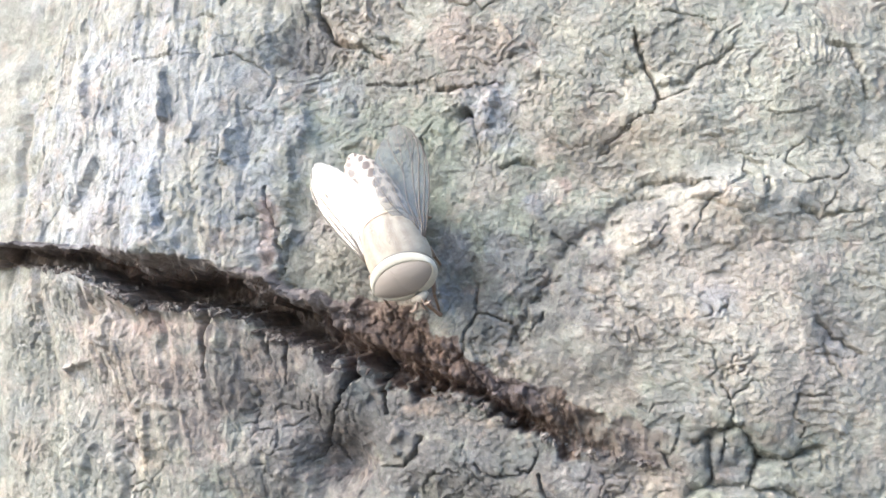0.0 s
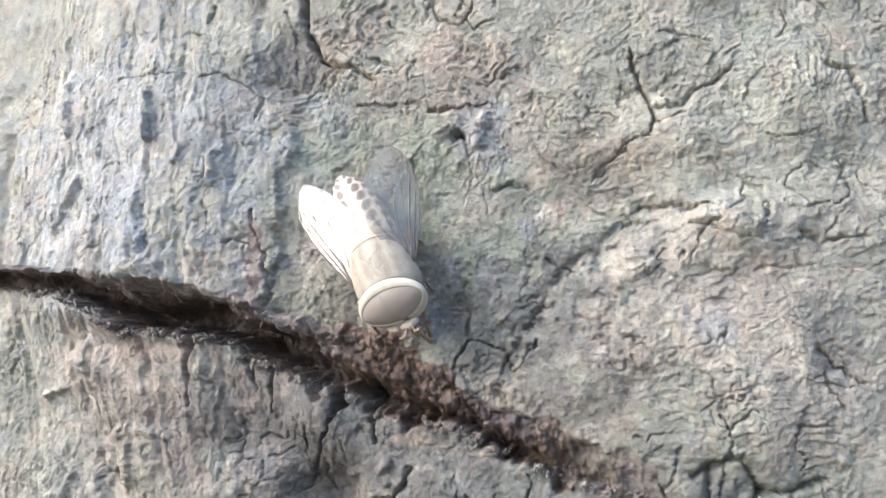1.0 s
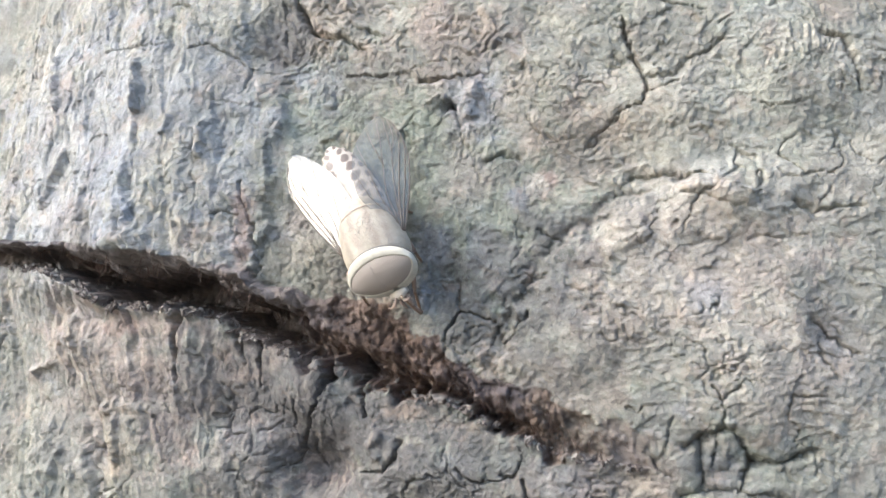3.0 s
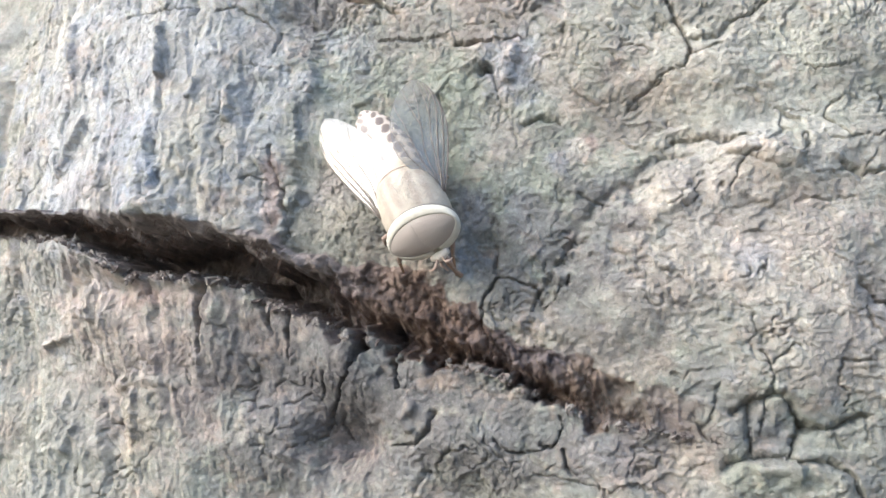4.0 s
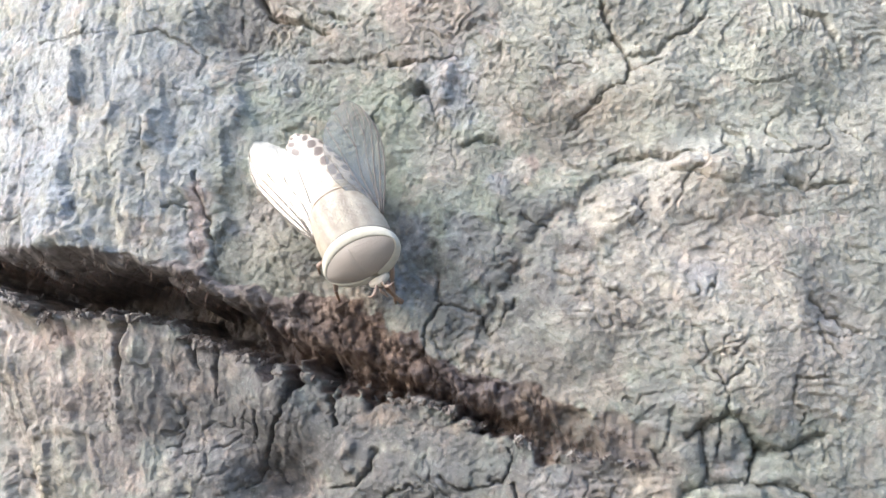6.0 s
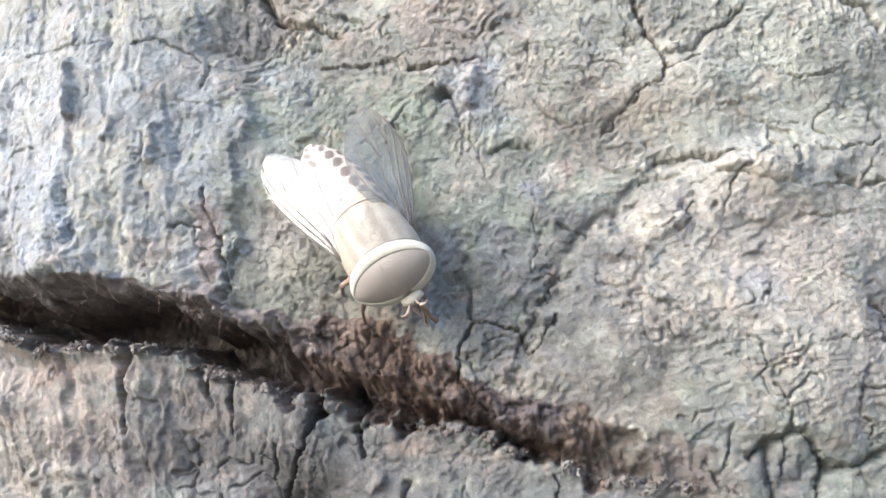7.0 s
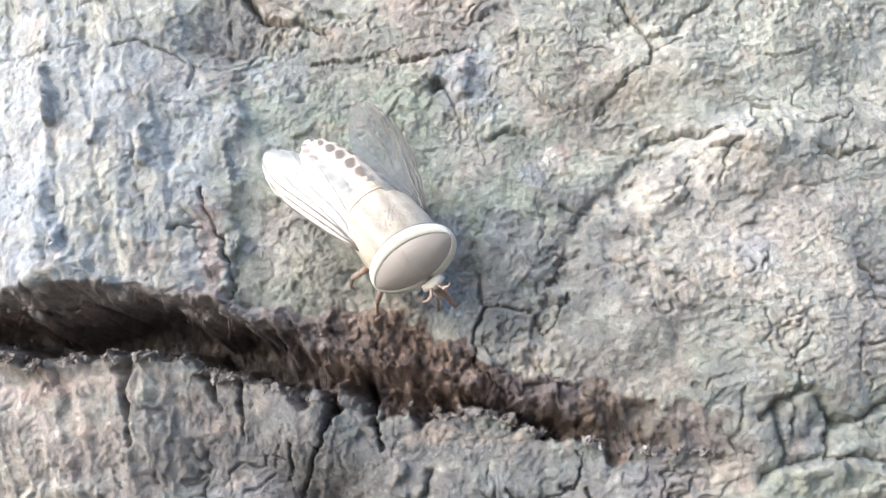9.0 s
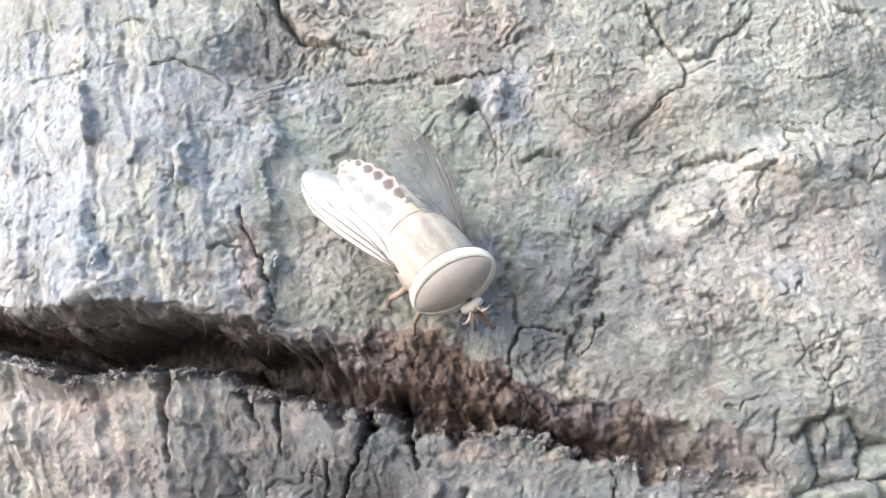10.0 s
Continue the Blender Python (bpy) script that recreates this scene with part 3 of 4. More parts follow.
def bark_relief():
    """The height of the bark over the trunk's round, and the fields that tint it."""
    wx = X + 0.5 * fractal(X, Z, 3.0, 11, 3)
    wz = Z + 0.5 * fractal(X, Z, 3.0, 23, 3)
    jx, jz = X + 0.22 * fractal(X, Z, 1.1, 31, 4, 0.6), Z + 0.22 * fractal(X, Z, 1.1, 37, 4, 0.6)
    near = step(78, 54, np.abs(X)) * step(62, 34, np.abs(Z))
    fine = step(0.9, 0.2, PITCH)
    mid = step(4.0, 0.8, PITCH)

    h = np.full(X.shape, 0.6) + 0.4 * step(8, 22, X) * near
    # the bulge stands over the valley that runs down to the furrow
    foot = np.interp(Z, [-16, -9, -4.5, -1, 1, 3, 6, 10], [4, 4.5, 7.5, 10.5, 13, 16.5, 22, 30])
    rise = X - foot + 1.6 * fractal(X, Z, 3.4, 61, 5, 0.6)
    below = step(6.5, 3.5, Z) * step(-13, -9, Z) * near
    h += (0.9 * step(-0.6, 2.8, rise) * step(14, 4, rise) - 0.3 * np.exp(-(((rise + 0.3) / 1.2) ** 2))) * below
    # the thick plate over the furrow on the sheltered flank
    edge = -13.2 + 1.1 * fractal(X, Z, 4.5, 41, 5, 0.55) + 0.06 * (Z - 5)
    plate = (0.14 * step(0.35, -0.35, X - edge) + 0.86 * step(6, -11, X - edge + 1.5 * fractal(X, Z, 6.0, 43, 3))) * near
    fall = np.clip((-26 - X) / 10.6, 0, 2.2) * 3.0
    h += plate * step(-6, -1, Z) * (4.4 - 0.17 * (Z - 1) - fall)
    # broad swells and hollows
    h += 0.55 * fractal(X, Z, 11.0, 51, 3)
    for cx, cz, rx, rz, height in SWELLS:
        h += height * np.exp(-((((jx - cx) / rx) ** 2 + ((jz - cz) / rz) ** 2) ** 1.3))
    # the bark below the furrow leans under
    h -= (0.13 + 0.15 * step(-28, -16, X)) * np.clip(-6 - Z - 0.25 * (X + 10), 0, 14) * step(12, 0, X) * near
    h -= 0.10 * np.clip(-12 - Z, 0, 14) * step(4, 12, X) * near
    h += 14.0 * (1 - near) * (0.3 - np.abs(fractal(X, Z * 0.25, 60.0, 57, 3))) * step(3.14 * RADIUS, 2.9 * RADIUS, np.abs(X))

    bulge = step(5, 14, X) * step(14, 7, Z)
    flank = np.maximum(plate, step(-3, -9, X) * step(-4, -8, Z))
    open_bark = np.clip(1 - bulge - flank, 0, 1)
    rough = fine * (0.4 + 0.75 * step(-0.35, 0.4, fractal(X, Z, 8.0, 161, 4, 0.6)))

    # stony roughness, drawn out along the grain on the flank and across it on the bulge
    def stone(x, z, seed):
        n = fractal(x, z, 3.4, seed, 6, 0.62)
        return 0.55 * n - 0.55 * np.abs(fractal(x, z, 1.9, seed + 20, 5, 0.68)) + 0.25

    # flaky facets with crisp broken edges, in three sizes
    vx, vz = X + 0.9 * fractal(X, Z, 2.2, 171, 4, 0.6), Z + 0.9 * fractal(X, Z, 2.2, 177, 4, 0.6)
    for sx, sz, share, seed in ((1.0, 1.0, open_bark, 301), (0.45, 1.0, bulge, 331), (1.0, 0.38, flank, 361)):
        some = (share > 0.01) & (mid > 0)
        h[some] += (0.08 if sz < 0.9 else 0.06 if sx < 0.9 else 0.11) * stone(wx[some] * sx, wz[some] * sz, seed) * share[some] * mid[some]
        some &= fine > 0
        for size, amount, split in ((2.8, 0.16, 0.05), (1.2, 0.10, 0.02), (0.55, 0.06, 0.0)):
            high, gap = facets(vx[some] * sx, vz[some] * sz, size, seed + 200 + int(10 * size))
            h[some] += (0.75 if sz < 0.9 else 1.0) * (amount * high - split * step(0.09, 0.0, gap)) * (share * rough)[some]
    # papery layers that overlap: slow slopes that end in one crisp rim, coarse to fine
    def papers(across, x, z, period, seed):
        f = across / period + 1.1 * fractal(x, z, 2.1 * period, seed, 5, 0.72)
        k = np.floor(f).astype(np.int64)
        s = f - k
        return (s**1.5 * step(1.0, 0.90, s) - 0.35) * (0.35 + 1.1 * lattice(k, 0 * k, seed))

    turn = 0.9 * fractal(X, Z, 9.0, 145, 2)
    lying = -wz + 0.12 * wx
    standing = wx + 0.18 * wz
    loose = -np.cos(turn) * wz + (0.45 + np.sin(turn)) * wx
    for across, sx, sz, strength, where, seed in ((lying, 0.36, 1.0, 0.85, bulge, 501), (standing, 1.0, 0.36, 0.75, flank, 541), (loose, 0.85, 0.85, 0.95, open_bark, 581)):
        some = (where > 0.01) & (fine > 0)
        ax, px, pz = across[some], (wx * sx)[some], (wz * sz)[some]
        whole = np.zeros(ax.shape)
        for period, amount in ((4.2, 0.30), (1.9, 0.17), (0.85, 0.08), (0.4, 0.035)):
            broken = step(-0.35, 0.25, fractal(X[some], Z[some], 1.7 * period, seed + 7, 2))
            whole += amount * papers(ax, px, pz, period, seed + int(10 * period)) * broken
        h[some] += strength * whole * (where * rough)[some]
    layers = 3.0 * fractal(wx, wz * 1.1, 2.2, 71, 5, 0.7)
    rise = np.floor(layers) + step(0.6, 0.97, layers - np.floor(layers))
    h += 0.05 * (rise - 0.5 * layers) * fine
    # hairline cracks here and there
    for size, seed, deep, thin in ((7.0, 81, 0.45, 0.035), (4.0, 85, 0.3, 0.05)):
        fold = np.abs(fractal(wx, wz, size, seed, 4))
        mask = step(0.25, 0.5, fractal(X, Z, size * 1.3, seed + 2, 2))
        h -= deep * np.clip(1 - fold / thin, 0, 1) ** 0.8 * mask * fine
    h += 0.05 * fractal(X, Z, 0.5, 99, 2) * fine
    # long stripes run up the thick plate
    strip = fractal(wx * 2.0 + 0.25 * Z, wz * 0.38, 5.5, 103, 4)
    h += plate * (0.45 + 0.25 * step(-6, -1, Z)) * (0.8 * (0.45 - np.abs(strip)) + 0.35 * strip)

    # the furrow
    up, low = courses(jx + 0.8 * fractal(X, Z, 2.5, 111, 3))
    right = step(-14.5, -8.5, X + 1.5 * fractal(X, Z, 3.0, 113, 3))
    t = (up - jz) / np.maximum(up - low, 0.4)
    ragged = (0.08 + 0.10 * right) * fractal(X, Z, 2.0, 117, 3, 0.45)
    upper, lower = 0.10 + 0.03 * right, 0.13
    ends = step(20, 11, X) * near
    inside = step(-upper, upper, t + ragged) * step(1 + lower, 1 - lower, t + 1.6 * ragged) * ends
    # on the flank a brown ledge, then a deep hollow under the plate; farther on a fibrous slope with a slit below it
    tatter = fractal(X, Z, 2.6, 121, 5, 0.55)
    tongue = fractal(X, Z * 0.35, 1.9, 123, 5, 0.6)
    hole = 0.35 + 0.65 * step(-43, -32, X)
    left_floor = 3.6 - 2.2 * step(0.0, 0.32, t) + (-8.6 * step(0.30, 0.56, t + 0.26 * tongue) + 6.8 * step(0.89, 1.06, t + 0.05 * tatter)) * hole + 0.45 * tatter
    slope = 0.5 - 4.2 * step(0.45, 0.92, t) * step(16, 3, X) - 0.7 * t
    floor = left_floor * (1 - right) + slope * right
    strands = (0.2 + 0.2 * right) * np.abs(fractal(X + 0.25 * Z, Z * 0.35, 1.0, 127, 4)) + (0.25 + 0.3 * right) * fractal(X, Z, 2.2, 131, 5, 0.6)
    chunks, some = np.zeros(X.shape), inside > 0.01
    cx, cz = jx[some], jz[some]
    lump, split = facets(cx + 0.4 * fractal(cx, cz, 0.9, 133, 3), 0.55 * cz, 1.7, 135)
    small, chip = facets(cx * 1.3, 0.7 * cz, 0.6, 139)
    chunks[some] = 0.45 * lump - 0.35 * step(0.16, 0.0, split) + 0.2 * small - 0.10 * step(0.15, 0.0, chip)
    h = h * (1 - inside) + (floor + strands + chunks * (0.75 + 0.25 * right) * step(17, 5, X)) * inside

    for width, height, line in RIDGES:
        w = window(line, 4 * width)
        d, along = line_distance(jx[w], jz[w], line)
        h[w] += height * np.exp(-((d / width) ** 2)) * step(0, 0.15, along) * step(1, 0.85, along)
    for width, depth, line in CRACKS:
        w = window(line, 4 * width + 1)
        d, along = line_distance(jx[w], jz[w], line)
        vary = 0.75 + 0.5 * gradient_noise(X[w] / 1.3, Z[w] / 1.3, 137)
        wide = width * vary * (1.35 - 1.0 * along if depth > 1.7 else 1.1 - 0.7 * along)
        if width > 0.6:
            cut = 0.55 * np.exp(-((d / (1.3 * wide)) ** 2))
        elif width > 0.33:
            # a hollow with soft flanks and a split at its bottom
            cut = 0.75 * np.exp(-((d / (0.95 * wide)) ** 2)) + 0.4 * np.clip(1 - d / (0.3 * wide), 0, 1)
        else:
            cut = np.clip(1 - d / (0.8 * wide), 0, 1) ** 0.7
        if depth > 1.7:
            cut = cut * (1.15 - 0.85 * along)
        h[w] -= (depth if depth > 1.3 else 0.7 * depth if width > 0.15 else 0.45 * depth) * cut

    fields = {}
    for name, spots in (("moss", MOSS), ("slate", SLATE), ("rust", RUST), ("ochre", OCHRE), ("pale", PALE), ("shade_stain", SHADE_STAINS), ("ash", ASH)):
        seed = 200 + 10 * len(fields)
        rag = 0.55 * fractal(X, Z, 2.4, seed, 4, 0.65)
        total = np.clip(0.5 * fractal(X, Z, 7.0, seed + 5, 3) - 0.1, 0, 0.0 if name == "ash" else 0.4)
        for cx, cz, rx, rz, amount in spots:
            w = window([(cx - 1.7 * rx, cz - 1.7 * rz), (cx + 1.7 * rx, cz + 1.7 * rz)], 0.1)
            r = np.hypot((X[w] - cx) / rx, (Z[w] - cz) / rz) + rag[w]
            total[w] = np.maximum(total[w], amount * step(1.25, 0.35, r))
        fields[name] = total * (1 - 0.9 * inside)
    fields["fibre"] = step(0.0, 0.28, inside) * (0.85 + 0.15 * right) * (1 - 0.55 * step(5, 18, X + 2.5 * fractal(X, Z, 2.0, 119, 3)))
    # full on the ledge, cut back in the void to paint its shade
    fields["hollow"] = step(-3, -12, X) * step(0.0, 0.3, inside) * (1 - 0.8 * step(0.36, 0.52, t + 0.2 * tongue) * step(1.05, 0.97, t))
    # the upper lip overhangs its hollow, and the walls are layered like the bark
    wall = 4 * inside * (1 - inside)
    shift = 0.6 * inside * step(0.8, 0.4, t) * step(0.15, 0.4, t) * step(-3, -14, X)
    shift += wall * step(0.9, 0.4, t) * (0.15 * fractal(X * 0.35, h, 1.1, 401, 3) + 0.1 * fractal(X, h, 0.8, 411, 2))
    return h, inside, fields, shift * fine


def inside_line(x, z, line):
    """Whether points lie within a closed line."""
    hit = np.zeros(x.shape, bool)
    for (ax, az), (bx, bz) in zip(line, line[1:] + line[:1]):
        hit ^= ((az > z) != (bz > z)) & (x < (bx - ax) * (z - az) / (bz - az + 1e-12) + ax)
    return hit


RELIEF, FURROW, FIELDS, SHIFT = bark_relief()


def bark_height(x, z):
    """The bark's height at a place near the fly, in millimetres."""
    return RELIEF[min(np.searchsorted(ZS, z), len(ZS) - 1), min(np.searchsorted(XS, x), len(XS) - 1)]


def skin_point(x, z, h):
    """A place in the world from a place on the trunk's skin."""
    a = x / RADIUS
    r = RADIUS + h + 0.00008 * np.maximum(-z - 500, 0) ** 2 * 0.6
    return r * np.sin(a) * MM, (RADIUS - r * np.cos(a)) * MM, z * MM + BASE


def build_trunk():
    tree = new("tree_trunk")
    tree.location = (0, RADIUS * MM, 0)
    tagged(tree, "thick grey tree trunk with deeply cracked weathered bark", "tree trunk")
    px, py, pz = skin_point(X, Z + SHIFT, RELIEF)
    points = np.stack([px, py - RADIUS * MM, pz], -1).astype(np.float32).reshape(-1, 3)
    rows, cols = X.shape
    a = np.arange(rows * cols).reshape(rows, cols)[:-1, :-1].ravel()
    quads = np.stack([a, a + 1, a + cols + 1, a + cols], -1)
    mx, mz = 0.25 * (X[:-1, :-1] + X[1:, 1:]) * 2, 0.25 * (Z[:-1, :-1] + Z[1:, 1:]) * 2
    up, low = courses(mx)
    near = (np.abs(mx + 2) < 41) & (mz < 29) & (mz > -25)
    furrow = FURROW[:-1, :-1] > 0.5
    valley = np.interp(mz, [-16, -6, 0, 6, 12], [6, 6.5, 11, 17, 22])
    chip = inside_line(mx, mz, CHIP)
    kind = np.zeros(mx.shape, int)
    kind[near] = 1
    kind[near & (mz > 0.5 * (up + low)) & (mx < -13.2 + 0.06 * (mz - 5))] = 2
    kind[near & (mz < 0.5 * (up + low)) & (mx < 16)] = 3
    kind[near & (mx > valley) & (mz < 5)] = 4
    kind[near & (mz > 9) & (mx > 17.5)] = 5
    kind[near & chip] = 6
    kind[near & furrow] = 7
    labels = ["rough bark of the trunk beyond the fly", "grey-green scaly bark plate under the fly", "thick blue-grey bark plate above the furrow",
              "pinkish-brown cracked bark plate below the furrow", "pale bulging bark plate with thin cracks", "pale greenish bark plate with lichen dust",
              "small five-sided bark chip in cracks", "dark brown fibrous inner bark in the furrow"]
    names = ["trunk_skin"] + ["bark_plate"] * 5 + ["bark_chip", "inner_bark"]
    flat = kind.ravel()
    for k, (name, label) in enumerate(zip(names, labels)):
        own = quads[flat == k]
        if not len(own):
            continue
        used, index = np.unique(own, return_inverse=True)
        mesh = bpy.data.meshes.new(name)
        mesh.vertices.add(len(used))
        mesh.vertices.foreach_set("co", points[used].ravel())
        mesh.loops.add(own.size)
        mesh.loops.foreach_set("vertex_index", index.ravel().astype(np.int32))
        mesh.polygons.add(len(own))
        mesh.polygons.foreach_set("loop_start", np.arange(0, own.size, 4, dtype=np.int32))
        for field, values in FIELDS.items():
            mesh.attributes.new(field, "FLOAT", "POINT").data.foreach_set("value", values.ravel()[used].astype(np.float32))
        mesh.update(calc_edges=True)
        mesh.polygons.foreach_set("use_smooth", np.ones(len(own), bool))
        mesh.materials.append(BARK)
        ob = new(name, mesh)
        ob.parent = tree
        tagged(ob, label)
    # the cut top, above all that is seen
    bm = bmesh.new()
    ring = [bm.verts.new(points[(rows - 1) * cols + k]) for k in range(0, cols - 1, 4)]
    bm.faces.new(ring)
    mesh = bpy.data.meshes.new("cut_top")
    bm.to_mesh(mesh)
    bm.free()
    mesh.materials.append(BARK)
    top = new("cut_top", mesh)
    top.parent = tree
    return tree


CHIP = [(21.4, -15.0), (22.9, -14.4), (24.6, -15.6), (25.2, -17.0), (24.3, -19.0), (21.6, -19.2)]
TREE = build_trunk()


def part(name, bm, material, parent, label=""):
    """Links a bmesh as one mesh under a thing or a part."""
    mesh = bpy.data.meshes.new(name)
    bm.to_mesh(mesh)
    bm.free()
    mesh.materials.append(material)
    for p in mesh.polygons:
        p.use_smooth = True
    ob = new(name, mesh)
    ob.parent = parent
    if label:
        tagged(ob, label)
    return ob


def tube(bm, line, radii, sides=6):
    """A tapered tube along a line, closed at both ends."""
    rings = []
    line = [Vector(p) for p in line]
    for k, p in enumerate(line):
        way = (line[min(k + 1, len(line) - 1)] - line[max(k - 1, 0)]).normalized()
        side = way.orthogonal().normalized()
        other = way.cross(side)
        r = float(radii[k]) if isinstance(radii, (list, tuple)) else float(radii)
        rings.append([bm.verts.new(p + r * (math.cos(a) * side + math.sin(a) * other)) for a in (2 * math.pi * s / sides for s in range(sides))])
    for low, high in zip(rings, rings[1:]):
        for s in range(sides):
            bm.faces.new((low[s], low[(s + 1) % sides], high[(s + 1) % sides], high[s]))
    bm.faces.new(rings[0][::-1])
    bm.faces.new(rings[-1])


def furrow_fibres():
    """Loose brown bark strands that stand out of the furrow."""
    rng = random.Random(5)
    verts, faces = [], []
    made = 0
    while made < 1500:
        x = rng.uniform(-38, 16)
        up, low = courses(np.array([x]))
        deep = x < -11 + rng.gauss(0, 2)
        t = rng.choice((rng.gauss(0.16, 0.08), rng.gauss(0.30, 0.06), rng.gauss(0.96, 0.04))) if deep else rng.uniform(0.12, 0.97)
        z = float(up[0] + (low[0] - up[0]) * t)
        h = bark_height(x, z)
        if gradient_noise(np.array([x / 1.4]), np.array([z / 1.4]), 151)[0] < rng.uniform(-0.3, 0.3):
            continue
        length, lean = rng.uniform(0.2, 1.0) ** 1.5 + 0.15, rng.gauss(0, 1.0)
        out, down = rng.uniform(0.0, 0.9), rng.gauss(-0.6, 0.5) if t > 0.85 else rng.gauss(0.5, 0.7)
        r = rng.uniform(0.014, 0.035)
        p = Vector((x, z, h - 0.1))
        way = Vector((lean, -down, out)).normalized() * length / 3
        line = [p]
        for k in range(3):
            way = way + Vector((rng.gauss(0, 0.09), rng.gauss(0, 0.09) - 0.02, rng.gauss(0, 0.07)))
            line.append(line[-1] + way)
        base = len(verts)
        for k, q in enumerate(line):
            wide = r * (1 - 0.27 * k)
            for a in (0, 2.1, 4.2):
                verts.append(skin_point(q.x + wide * math.cos(a), q.y, q.z + wide * math.sin(a)))
        for k in range(3):
            for s in range(3):
                i, j = base + 3 * k + s, base + 3 * k + (s + 1) % 3
                faces.append((i, j, j + 3, i + 3))
        made += 1
    mesh = bpy.data.meshes.new("bark_fibres")
    mesh.from_pydata(verts, [], faces)
    mesh.materials.append(FIBRE)
    ob = new("bark_fibres", mesh)
    tagged(ob, "loose brown bark fibres standing in the dark furrow", "bark fibres", kind="stuff")


furrow_fibres()


def bark_crumbs():
    """Broken bits of bark along the lower rim of the furrow."""
    rng = random.Random(12)
    bm = bmesh.new()
    bmesh.ops.create_icosphere(bm, subdivisions=2, radius=1.0)
    ball = [v.co.copy() for v in bm.verts]
    tris = [tuple(v.index for v in f.verts) for f in bm.faces]
    bm.free()
    verts, faces = [], []
    for k in range(800):
        x = rng.choice((rng.uniform(-42, 17), rng.uniform(-42, -10)))
        up, low = courses(np.array([x]))
        t = rng.gauss(1.03, 0.05)
        z = float(up[0] + (low[0] - up[0]) * t)
        size = 0.06 + 0.30 * rng.random() ** 2.4
        centre = Vector((x, z, bark_height(x, z) + 0.05 * size))
        turn = Euler((rng.gauss(0, 1.0), rng.gauss(0, 1.0), rng.gauss(0, 1.2))).to_matrix()
        stretch = Vector((rng.uniform(0.5, 1.2), rng.uniform(0.6, 1.9), rng.uniform(0.35, 0.8)))
        base = len(verts)
        for p in ball:
            q = p * (1 + 0.8 * noise.noise(p * 1.3 + Vector((k, 0, 0))) + 0.7 * noise.noise(p * 2.7 + Vector((0, k, 0))))
            q = turn @ Vector((q.x * stretch.x, q.y * stretch.y, q.z * stretch.z)) * size + centre
            verts.append(skin_point(q.x, q.y, q.z))
        faces += [tuple(i + base for i in f) for f in tris]
    mesh = bpy.data.meshes.new("bark_crumbs")
    mesh.from_pydata(verts, [], faces)
    mesh.materials.append(CRUMB)
    ob = new("bark_crumbs", mesh)
    tagged(ob, "grey-brown crumbs of bark along the rim of the furrow", "bark crumbs", kind="stuff")


bark_crumbs()


def build_ground():
    bm = bmesh.new()
    rings = []
    for r in (0.0, 0.15, 0.3, 0.6, 1.2, 2.5, 5, 12, 40, 150, 600, 2500):
        ring = []
        for k in range(48):
            a = 2 * math.pi * k / 48
            lift = 0.02 * noise.noise(Vector((r * math.cos(a), r * math.sin(a), 3))) if 0.5 < r < 50 else 0
            ring.append(bm.verts.new((r * math.cos(a), r * math.sin(a) + 0.25, lift)))
        rings.append(ring)
    for low, high in zip(rings[1:], rings[2:]):
        for k in range(48):
            bm.faces.new((low[k], high[k], high[(k + 1) % 48], low[(k + 1) % 48]))
    bm.faces.new(rings[1])
    for v in rings[0]:
        bm.verts.remove(v)
    ground = part("ground", bm, SOIL, None)
    tagged(ground, "flat dark brown soil round the trunk", "ground", kind="structure")


build_ground()


# ---- the horse fly, in its own millimetres: x to its right, y ahead, z out of its back ----
def eye_material():
    m = Nodes("banded_compound_eye")
    facets = m.add("ShaderNodeTexVoronoi")
    m.link(m.coords(), facets.inputs["Vector"])
    facets.inputs["Scale"].default_value = 9000
    grain = m.noise(400, 3, 0.5)
    colour = m.mix(grain, (0.31, 0.265, 0.225), (0.39, 0.342, 0.296))
    m.bump(facets.outputs["Distance"], 0.00003, 0.5)
    return m.set(base_color=colour, roughness=0.38)


def abdomen_material():
    m = Nodes("spotted_abdomen")
    grain = m.noise(1500, 4, 0.6)
    colour = m.mix(grain, (0.42, 0.35, 0.28), (0.60, 0.53, 0.45))
    colour = m.mix(m.field("spot"), colour, m.mix(grain, (0.11, 0.085, 0.07), (0.19, 0.15, 0.125)))
    m.bump(grain, 0.00005, 0.6)
    return m.set(base_color=colour, roughness=0.5)


def thorax_material():
    m = Nodes("downy_thorax")
    grain = m.noise(1800, 4, 0.65)
    colour = m.mix(grain, (0.29, 0.245, 0.18), (0.45, 0.39, 0.30))
    colour = m.mix(m.sums("MULTIPLY", m.field("stripe"), 0.85), colour, m.mix(grain, (0.16, 0.125, 0.095), (0.25, 0.20, 0.155)))
    mottle = m.ramp(m.noise(700, 4, 0.6), (0.42, 0.0), (0.62, 1.0))
    colour = m.mix(m.sums("MULTIPLY", mottle, 0.4), colour, (0.50, 0.44, 0.35))
    m.bump(m.noise(4000, 3, 0.6), 0.00009, 0.9)
    return m.set(base_color=colour, roughness=0.55)


